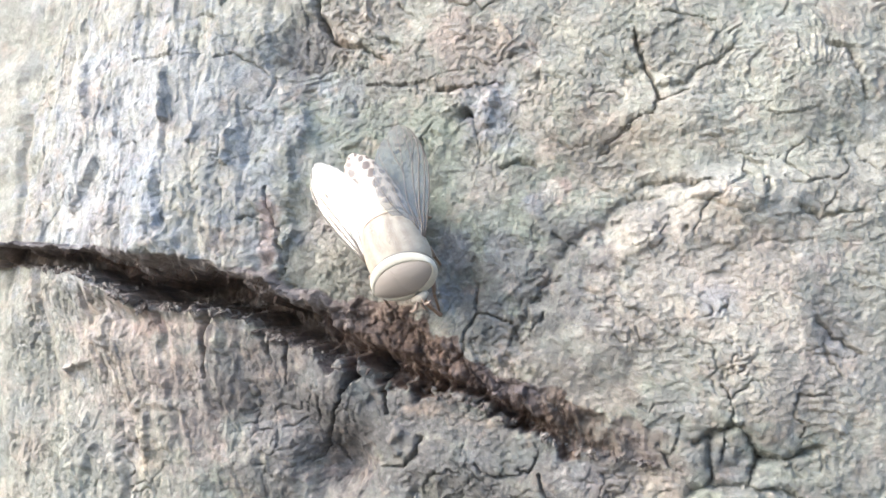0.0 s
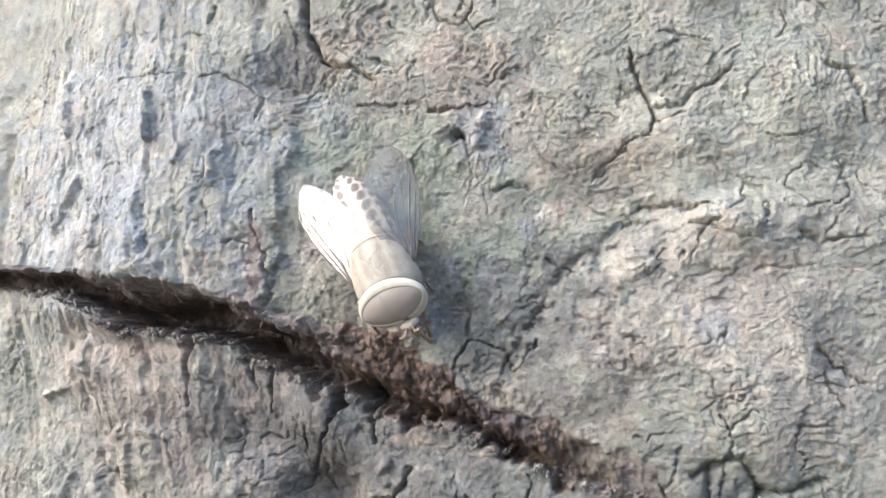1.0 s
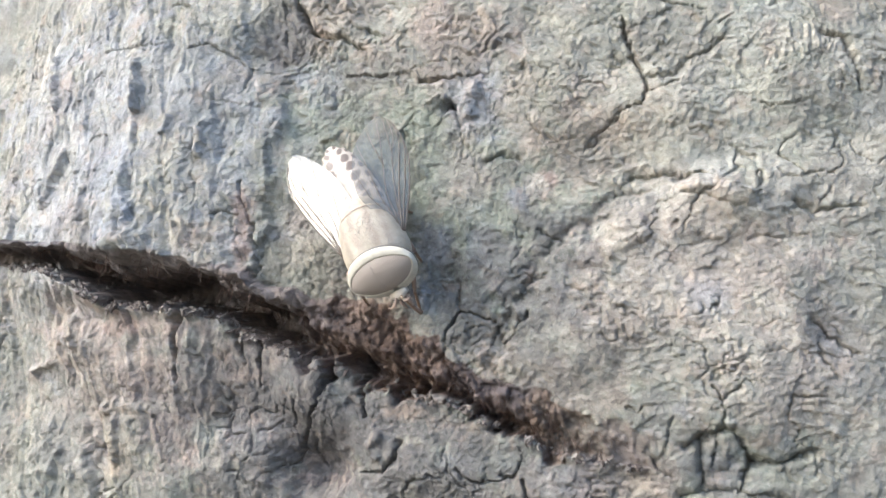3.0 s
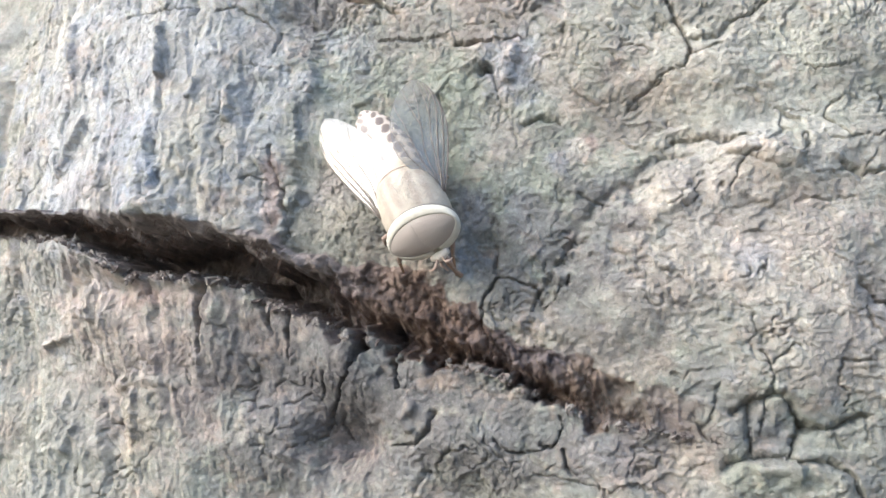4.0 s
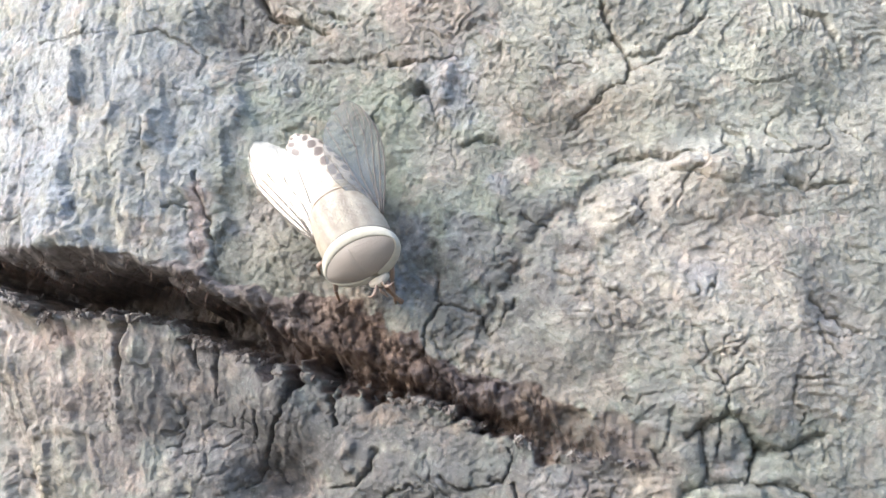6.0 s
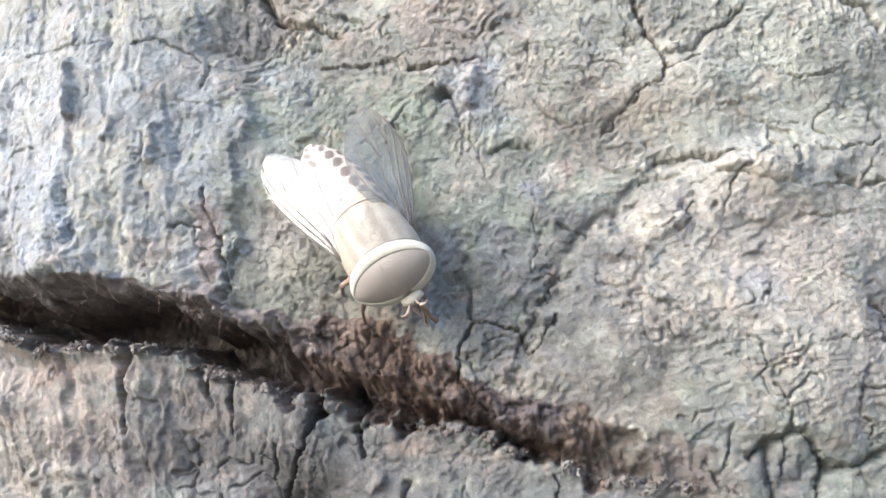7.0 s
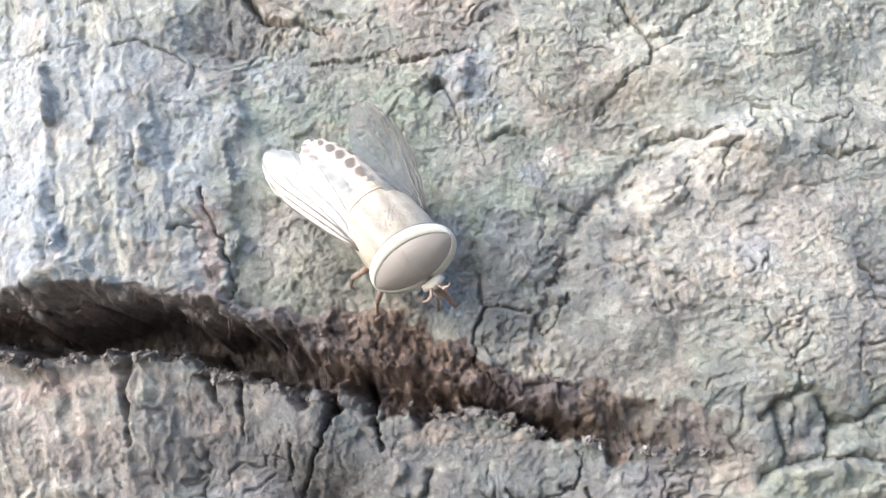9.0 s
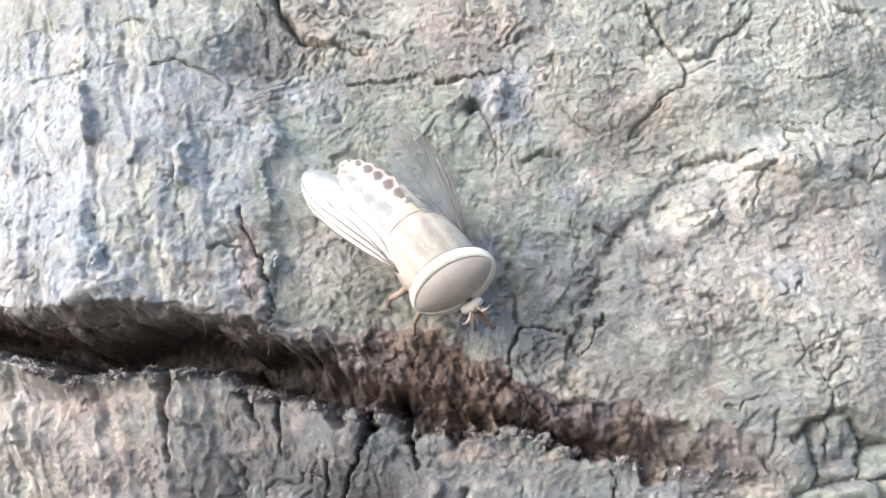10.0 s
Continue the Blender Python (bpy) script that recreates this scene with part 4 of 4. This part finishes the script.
def wing_material():
    m = Nodes("clear_wing_membrane")
    clear = m.add("ShaderNodeBsdfTransparent")
    clear.inputs["Color"].default_value = (0.88, 0.87, 0.83, 1)
    gloss = m.add("ShaderNodeBsdfGlossy")
    gloss.inputs["Roughness"].default_value = 0.28
    gloss.inputs["Color"].default_value = (1.0, 0.95, 0.86, 1)
    film = m.add("ShaderNodeBsdfDiffuse")
    m.put(film.inputs["Color"], m.mix(m.noise(600, 3), (0.40, 0.39, 0.36), (0.54, 0.53, 0.51)))
    bump = m.add("ShaderNodeBump")
    bump.inputs["Distance"].default_value, bump.inputs["Strength"].default_value = 0.00004, 0.4
    m.link(m.noise(900, 3), bump.inputs["Height"])
    m.link(bump.outputs["Normal"], gloss.inputs["Normal"])
    one, two = m.add("ShaderNodeMixShader"), m.add("ShaderNodeMixShader")
    one.inputs[0].default_value = 0.15
    m.link(clear.outputs[0], one.inputs[1])
    m.link(film.outputs[0], one.inputs[2])
    m.put(two.inputs[0], m.ramp(m.noise(420, 4, 0.6), (0.35, 0.05), (0.65, 0.115)))
    m.link(one.outputs[0], two.inputs[1])
    m.link(gloss.outputs[0], two.inputs[2])
    m.link(two.outputs[0], m.out.inputs["Surface"])
    return m.material


EYE = eye_material()
ABDOMEN = abdomen_material()
THORAX = thorax_material()
WING = wing_material()
OCCIPUT = plain_material("shaded_head_back", (0.07, 0.062, 0.05), (0.15, 0.135, 0.11), 2000, 0.6, 0.00003)
RIM = plain_material("cream_head_fringe", (0.42, 0.39, 0.31), (0.62, 0.58, 0.48), 2500, 0.55, 0.00004)
CUTICLE = plain_material("brown_cuticle", (0.16, 0.10, 0.065), (0.30, 0.20, 0.13), 2000, 0.45, 0.00003)
ORANGE = plain_material("orange_brown_cuticle", (0.23, 0.16, 0.12), (0.37, 0.275, 0.215), 2500, 0.4, 0.00003)
VEIN = plain_material("brown_wing_vein", (0.09, 0.07, 0.052), (0.17, 0.135, 0.105), 2500, 0.5)
HAIR = plain_material("pale_hair", (0.38, 0.33, 0.26), (0.56, 0.50, 0.42), 3000, 0.6)


def fly_pose():
    ahead = Vector(FLY_AHEAD).normalized()
    back = Vector(FLY_BACK)
    back = (back - back.dot(ahead) * ahead).normalized()
    right = ahead.cross(back)
    m = Matrix((right, ahead, back)).transposed().to_4x4()
    m.translation = Vector(FLY_AT) * MM + Vector((0, 0, BASE))
    return m


FLY_AT = (-2.3, -5.1, -0.3)
FLY_AHEAD = (0.456, -0.36, -0.84)
FLY_BACK = (-0.08, -0.952, 0.28)


def scaled(bm):
    bmesh.ops.scale(bm, vec=(MM, MM, MM), verts=bm.verts)
    bmesh.ops.recalc_face_normals(bm, faces=bm.faces)
    return bm


def lathe(stations, sides=32, power=2.0):
    """A body of rings: y, half width, half height, lift of the centre."""
    bm = bmesh.new()
    rings = []
    for y, w, h, lift in stations:
        ring = []
        for s in range(sides):
            a = 2 * math.pi * s / sides
            c, d = math.cos(a), math.sin(a)
            ring.append(bm.verts.new((w * math.copysign(abs(c) ** (2 / power), c), y, lift + h * math.copysign(abs(d) ** (2 / power), d))))
        rings.append(ring)
    for low, high in zip(rings, rings[1:]):
        for s in range(sides):
            bm.faces.new((low[s], low[(s + 1) % sides], high[(s + 1) % sides], high[s]))
    bm.faces.new(rings[0][::-1])
    bm.faces.new(rings[-1])
    return bm


def smooth_stations(stations, steps):
    """Rings between the given ones, on a smooth course."""
    ys = np.linspace(0, len(stations) - 1, steps)
    table = np.array(stations)
    out = []
    for y in ys:
        k = int(min(y, len(stations) - 2))
        t = y - k
        p0, p1, p2, p3 = table[max(k - 1, 0)], table[k], table[k + 1], table[min(k + 2, len(table) - 1)]
        out.append(0.5 * (2 * p1 + (p2 - p0) * t + (2 * p0 - 5 * p1 + 4 * p2 - p3) * t * t + (3 * p1 - p0 - 3 * p2 + p3) * t**3))
    return out


def add_field(ob, name, rule):
    mesh = ob.data
    values = [rule(v.co / MM) for v in mesh.vertices]
    mesh.attributes.new(name, "FLOAT", "POINT").data.foreach_set("value", values)


def build_head(fly):
    """A wide dome: two eyes in front, a pale fringe all round, the face below with feelers and mouth."""
    head = new("head")
    head.parent = fly
    head.matrix_basis = Matrix.Translation(Vector(HEAD_AT) * MM) @ pose(0, 0, 0, HEAD_TILT, HEAD_LEAN, HEAD_TURN)
    W, H = HEAD_HALF
    rings, sides = 18, 96
    split = 0.88

    def dome(r, a):
        # r: 0 in the middle of the face to 1 at the widest ring; y is ahead; the eyes end at split, in a flatter oval
        flat = 0.80 + 0.20 * min(1.0, max(0.0, (r - split) / (1 - split)))
        wide = 1.10 - 0.10 * min(1.0, max(0.0, (r - split) / (1 - split)))
        lens = 1 if r >= 1 else abs(math.sin(a)) ** (0.22 * (1 - max(0.0, (r - split) / (1 - split))))
        x, z = W * r * wide * math.cos(a), H * r * flat * math.sin(a) * lens
        return Vector((x, 0.72 * (1 - r**2.4), z))

    for side in (1, -1):
        bm = bmesh.new()
        grid = []
        for i in range(rings + 1):
            r = split * i / rings
            row = []
            for j in range(sides // 2 + 1):
                a = -math.pi / 2 + math.pi * j / (sides // 2)
                p = dome(r, a)
                p.x = abs(p.x) * side
                p.y += 0.02 * min(1.0, abs(p.x) / 0.3)
                if abs(p.x) < 0.002:
                    p.x = 0.002 * side
                row.append(bm.verts.new(p))
            grid.append(row)
        for low, high in zip(grid, grid[1:]):
            for j in range(sides // 2):
                bm.faces.new((low[j], low[j + 1], high[j + 1], high[j]))
        bmesh.ops.remove_doubles(bm, verts=bm.verts, dist=0.001)
        part("eye", scaled(bm), EYE, head, "large taupe-grey compound eye with a soft sheen")
    bm = bmesh.new()
    grid = []
    profile = [(0.80, -0.10), (0.86, 0.03), (0.89, 0.08), (0.912, 0.09), (0.94, 0.06), (0.985, 0.0), (1.0, -0.14), (0.97, -0.2), (0.9, -0.22)]
    for r, lift in profile:
        row = []
        for j in range(sides):
            a = 2 * math.pi * j / sides
            p = dome(min(r, 0.99), a) if r < 0.99 else Vector((W * r * math.cos(a), 0.03, H * r * math.sin(a)))
            y = p.y * (1 if r < 0.99 and lift >= 0 else 0) + lift
            notch = math.exp(-(((a - 1.5 * math.pi) / 0.07) ** 2))
            p.y = y - 0.35 * notch * (r < 1)
            p.z += 0.22 * notch * (r < 1.01)
            row.append(bm.verts.new(p))
        grid.append(row)
    for low, high in zip(grid, grid[1:]):
        for j in range(sides):
            bm.faces.new((low[j], low[(j + 1) % sides], high[(j + 1) % sides], high[j]))
    bm.faces.new(grid[-1])
    part("fringe", scaled(bm), RIM, head, "cream-white fringe round the eyes")
    # the back of the head, a thin line behind the fringe coloured as shade
    bm = bmesh.new()
    grid = [[bm.verts.new((W * r * math.cos(2 * math.pi * j / sides), y, H * r * math.sin(2 * math.pi * j / sides))) for j in range(sides)]
            for r, y in ((0.94, -0.16), (0.985, -0.19), (1.005, -0.27), (0.985, -0.40), (0.88, -0.55), (0.66, -0.68), (0.35, -0.74))]
    for low, high in zip(grid, grid[1:]):
        for j in range(sides):
            bm.faces.new((low[j], low[(j + 1) % sides], high[(j + 1) % sides], high[j]))
    bm.faces.new(grid[-1])
    part("occiput", scaled(bm), OCCIPUT, head, "dark grey-brown back of the head")
    bm = bmesh.new()
    tube(bm, [(0, 0.71, 0.35), (0, 0.64, 0.8), (0, 0.46, 0.70 * H)], [0.008, 0.012, 0.03])
    part("frons", scaled(bm), EYE, head, "thin taupe line between the eyes")
    bm = bmesh.new()
    tube(bm, [(-0.75, 0.15, -H * 0.96), (0, 0.25, -H * 1.02), (0.75, 0.15, -H * 0.96)], [0.25, 0.42, 0.25], 10)
    part("face", scaled(bm), HAIR, head, "pale downy face below the eyes")
    for side in (1, -1):
        bm = bmesh.new()
        tube(bm, [(0.16 * side, 0.35, -H * 0.98), (0.30 * side, 0.75, -H * 1.05), (0.50 * side, 0.98, -H * 1.13), (0.85 * side, 1.05, -H * 1.16), (1.12 * side, 0.98, -H * 1.10)], [0.08, 0.11, 0.14, 0.09, 0.03], 8)
        part("antenna", scaled(bm), ORANGE, head, "short orange-brown feeler")
        bm = bmesh.new()
        tube(bm, [(0.30 * side, 0.1, -H * 1.1), (0.36 * side, 0.35, -H * 1.32), (0.28 * side, 0.40, -H * 1.62)], [0.12, 0.15, 0.06], 8)
        part("palp", scaled(bm), ORANGE, head, "orange-brown palp beside the mouth")
    bm = bmesh.new()
    tube(bm, [(0, 0.05, -H * 1.05), (0, 0.15, -H * 1.45), (0, 0.10, -H * 1.9), (0, -0.05, -H * 2.15)], [0.22, 0.18, 0.16, 0.2], 8)
    part("proboscis", scaled(bm), CUTICLE, head, "short brown biting mouth")
    return head


HEAD_AT = (0.42, 3.3, 0.75)
HEAD_HALF = (3.12, 2.1)
HEAD_TILT, HEAD_LEAN, HEAD_TURN = 28.0, 21.0, -13.0


def build_body(fly):
    rings = smooth_stations([(-3.0, 1.2, 0.9, 0.35), (-2.7, 1.9, 1.5, 0.25), (-1.7, 2.45, 2.15, 0.1), (-0.2, 2.75, 2.4, 0.0), (1.3, 2.8, 2.25, 0.0), (2.2, 2.5, 1.8, 0.1), (2.7, 1.5, 1.1, 0.2)], 40)
    bm = lathe(rings, 64, 2.2)
    for v in bm.verts:
        v.co.x = 0.93 * v.co.x + 0.27
    thorax = part("thorax", scaled(bm), THORAX, fly, "tan downy thorax with faint darker stripes")
    add_field(thorax, "stripe", lambda p: max(math.exp(-(((abs(p.x - 0.27) - 0.70) / 0.27) ** 2)), 0.8 * math.exp(-(((abs(p.x - 0.27) - 1.62) / 0.23) ** 2))) * (p.z > 0) * min(1.0, max(0.0, (p.y + 2.2) / 0.6)))
    rings = smooth_stations([(-3.75, 0.5, 0.35, 0.9), (-3.55, 1.15, 0.65, 0.85), (-3.1, 1.55, 0.85, 0.9), (-2.5, 1.6, 0.8, 1.1), (-2.2, 1.2, 0.5, 1.2)], 16)
    bm = lathe(rings, 40)
    bmesh.ops.translate(bm, vec=(0.2, 0, 0), verts=bm.verts)
    plate = part("scutellum", scaled(bm), THORAX, fly, "small tan shield behind the thorax")
    add_field(plate, "stripe", lambda p: 0.0)
    bm = bmesh.new()
    line = [(0.27 + 2.25 * math.cos(a), -1.75 - 0.3 * math.sin(a), 0.14 + 2.10 * math.sin(a)) for a in (math.pi * k / 24 for k in range(2, 23))]
    tube(bm, line, 0.035, 6)
    part("suture", scaled(bm), ORANGE, fly, "thin dark line across the rear of the thorax")
    # abdomen in seven overlapping rings
    spans = [(-3.0, 1.9, 1.35, -0.1), (-4.3, 2.05, 1.3, -0.2), (-5.6, 2.0, 1.2, -0.25), (-6.9, 1.9, 1.1, -0.3), (-8.1, 1.7, 0.95, -0.3), (-9.2, 1.45, 0.8, -0.25), (-10.1, 1.05, 0.55, -0.2), (-10.8, 0.4, 0.25, -0.15)]
    abdomen = new("abdomen")
    abdomen.parent = fly
    for k, (front, rear) in enumerate(zip(spans, spans[1:])):
        y0, w0, h0, l0 = front
        y1, w1, h1, l1 = rear
        rows = []
        for s in range(13):
            t = s / 12
            flare = 1.03 - 0.05 * (1 - t) ** 2
            rows.append((y0 + 0.12 + (y1 - y0 - 0.12) * t, (w0 + (w1 - w0) * t) * flare, (h0 + (h1 - h0) * t) * flare, l0 + (l1 - l0) * t))
        rows.append((y1 + 0.05, w1 * 0.9, h1 * 0.9, l1))
        bm = lathe(rows, 72)
        for v in bm.verts:
            v.co.x += 0.10 * max(0.0, -3.0 - v.co.y)
        ob = part("abdomen_segment", scaled(bm), ABDOMEN, abdomen, "cream abdomen ring with paired dark spots")
        middle = 0.5 * (y0 + y1)

        def spot(p, middle=middle, wide=0.5 * (w0 + w1), long=abs(y1 - y0)):
            if p.z < -0.2:
                return 0.0
            p = Vector((p.x - 0.10 * max(0.0, -3.0 - p.y), p.y, p.z))
            wave = 0.35 * noise.noise(Vector((p.x * 2.2, p.y * 2.2, 1.7)))
            slant = p.y - middle + 0.35 * (abs(p.x) - 0.45 * wide)
            a = math.hypot((abs(p.x) - 0.45 * wide) / (0.23 * wide), slant / (0.47 * long)) + wave
            b = math.hypot((abs(p.x) - 0.90 * wide) / (0.10 * wide), (p.y - middle) / (0.30 * long)) + wave
            return 1 - min(1.0, max(0.0, (min(a, b) - 0.75) / 0.35))

        add_field(ob, "spot", spot)
    return thorax


def build_wing(fly, width, root, tip, rear, name_label):
    """A wing from its root to its tip; rear: the place that its hind edge reaches."""
    root, tip, rear = Vector(root), Vector(tip), Vector(rear)
    along = tip - root
    length = along.length
    along.normalize()
    across = rear - root
    across = (across - across.dot(along) * along).normalized()
    up = across.cross(along).normalized()
    if up.z < 0:
        up = -up
    nu, nv = 40, 18

    def edge(u):
        lead = -0.07 - 0.04 * math.sin(math.pi * u)
        hind = width * math.sin(math.pi * (0.14 + 0.56 * u)) ** 0.8
        close = math.sqrt(max(0.0, 1 - max(0.0, (u - 0.62) / 0.38) ** 2.0))
        taper = max(0.0, 1 - max(0.0, (u - 0.15) / 0.85) ** 2.0) ** 0.55
        grow = min(1.0, 0.4 + u / 0.35)
        middle = 0.09
        return (middle + (lead - middle) * close) * length, (middle + (hind * grow - middle) * taper) * length

    def place(u, v, lift=0.0):
        a, b = edge(u)
        across_at = a + (b - a) * v
        sag = (0.21 * math.sin(math.pi * v) * (0.4 + 0.6 * u) + 0.03 * math.sin(9 * v + 2 * u)) * min(1.0, (b - a) / (0.3 * length)) + 0.2 * math.sin(math.pi * u)
        return root + along * (u * length) + across * across_at + up * (sag + lift)

    bm = bmesh.new()
    for lift in (0.012, -0.012):
        grid = [[bm.verts.new(place(i / nu, j / nv, lift)) for j in range(nv + 1)] for i in range(nu + 1)]
        for p, q in zip(grid, grid[1:]):
            for j in range(nv):
                bm.faces.new((p[j], p[j + 1], q[j + 1], q[j]))
    bmesh.ops.remove_doubles(bm, verts=bm.verts, dist=0.0005)
    wing = part("wing", scaled(bm), WING, fly, name_label)
    veins = [
        [(0.0, 0.02), (0.3, 0.01), (0.6, 0.01), (0.97, 0.05)],
        [(0.0, 0.10), (0.3, 0.10), (0.6, 0.09), (0.85, 0.03)],
        [(0.0, 0.16), (0.3, 0.20), (0.6, 0.20), (0.93, 0.12)],
        [(0.12, 0.2), (0.4, 0.30), (0.65, 0.33), (0.80, 0.28), (0.97, 0.28)],
        [(0.65, 0.33), (0.80, 0.42), (0.96, 0.55)],
        [(0.05, 0.28), (0.3, 0.44), (0.52, 0.48), (0.75, 0.58), (0.90, 0.75)],
        [(0.52, 0.48), (0.62, 0.62), (0.78, 0.85), (0.84, 0.98)],
        [(0.05, 0.34), (0.28, 0.60), (0.5, 0.78), (0.66, 0.98)],
        [(0.03, 0.45), (0.2, 0.75), (0.42, 0.98)],
    ]
    for k, course in enumerate(veins):
        us, vs = [c[0] for c in course], [c[1] for c in course]
        bm = bmesh.new()
        ts = np.linspace(0, 1, 14)
        at = np.linspace(0, 1, len(course))
        line = [place(float(np.interp(t, at, us)), float(np.interp(t, at, vs)), 0.02) for t in ts]
        thick = 0.08 if k < 3 else 0.042
        tube(bm, line, [thick * (1 - 0.55 * t) for t in ts], 5)
        part("vein", scaled(bm), VEIN, wing)
    return wing


def build_leg(fly, hip, knee, ankle, foot):
    leg = new("leg")
    leg.parent = fly
    tagged(leg, "slender orange-brown jointed leg")
    hip, knee, ankle, foot = (Vector(p) for p in (hip, knee, ankle, foot))
    bm = bmesh.new()
    tube(bm, [hip, hip.lerp(knee, 0.35), hip.lerp(knee, 0.8), knee], [0.26, 0.34, 0.28, 0.16], 10)
    part("femur", scaled(bm), CUTICLE, leg)
    bm = bmesh.new()
    tube(bm, [knee, knee.lerp(ankle, 0.15), knee.lerp(ankle, 0.8), ankle], [0.16, 0.21, 0.19, 0.13], 10)
    part("tibia", scaled(bm), ORANGE, leg)
    bm = bmesh.new()
    line = [ankle.lerp(foot, t / 5) for t in range(6)]
    tube(bm, line, [0.14, 0.12, 0.13, 0.11, 0.12, 0.10], 8)
    part("tarsus", scaled(bm), CUTICLE, leg)


def build_hairs(fly):
    """Short pale down on the thorax."""
    rng = random.Random(9)
    verts, faces = [], []
    for _ in range(2600):
        a, y = rng.uniform(0.05, math.pi - 0.05), rng.uniform(-2.6, 2.2)
        r = math.sqrt(max(0.05, 1 - (y / 3.4) ** 2))
        p = Vector((0.27 + 2.43 * r * math.cos(a), y, 2.36 * r * math.sin(a)))
        n = Vector((math.cos(a), 0, math.sin(a)))
        way = (n * 0.7 + Vector((rng.gauss(0, 0.3), -0.9, rng.gauss(0, 0.3)))).normalized() * rng.uniform(0.2, 0.5)
        side = way.orthogonal().normalized() * 0.014
        base = len(verts)
        verts += [tuple((p + side) * MM), tuple((p - side) * MM), tuple((p + way * 0.6 + side.cross(way)) * MM), tuple((p + way) * MM)]
        faces += [(base, base + 1, base + 3), (base + 1, base + 2, base + 3), (base + 2, base, base + 3)]
    mesh = bpy.data.meshes.new("down")
    mesh.from_pydata(verts, [], faces)
    mesh.materials.append(HAIR)
    ob = new("down", mesh)
    ob.parent = fly
    tagged(ob, "short pale down on the thorax", kind="stuff")


def build_fly():
    fly = new("horse_fly")
    fly.matrix_basis = fly_pose()
    tagged(fly, "tan horse fly with large pale-rimmed eyes resting on bark", "fly")
    build_head(fly)
    build_body(fly)
    build_hairs(fly)
    inverse = fly_pose().inverted()

    def local(x, y, z):
        return (inverse @ Vector((x * MM, y * MM, BASE + z * MM))) / MM

    build_wing(fly, 0.27, local(-4.1, -6.1, -1.1), local(-11.2, -3.0, 6.7), local(-4.6, -4.2, 6.0), "clear wing with brown veins, glaring white in the light")
    build_wing(fly, 0.34, local(-0.6, -6.0, 0.5), local(-2.4, -0.9, 10.5), local(-4.0, -5.6, 5.0), "clear greyish wing with brown veins")
    feet = ((1, 1.6, (2.9, 2.4), (-4.4, -4.9)), (-1, 1.6, (-1.5, 2.7), (-0.2, -5.2)), (1, 0.2, (3.3, 0.4), (-6.0, -2.6)),
            (-1, 0.2, (-2.0, 0.4), (0.0, -1.4)), (1, -1.4, (2.8, -2.6), (-7.0, 1.6)), (-1, -1.4, (-2.0, -2.4), (-0.8, 2.6)))
    for side, y, (kx, ky), (fx, fz) in feet:
        foot = local(fx, -bark_height(fx, fz) - 0.05, fz)
        hip = Vector((1.5 * side, y, -1.6))
        knee = Vector((kx, ky, -1.4))
        ankle = knee.lerp(foot, 0.62) + Vector((0, 0, 0.5))
        build_leg(fly, hip, knee, ankle, foot)
    return fly


FLY = build_fly()


def motions():
    """Nothing but the camera moves: the fly rests."""


motions()
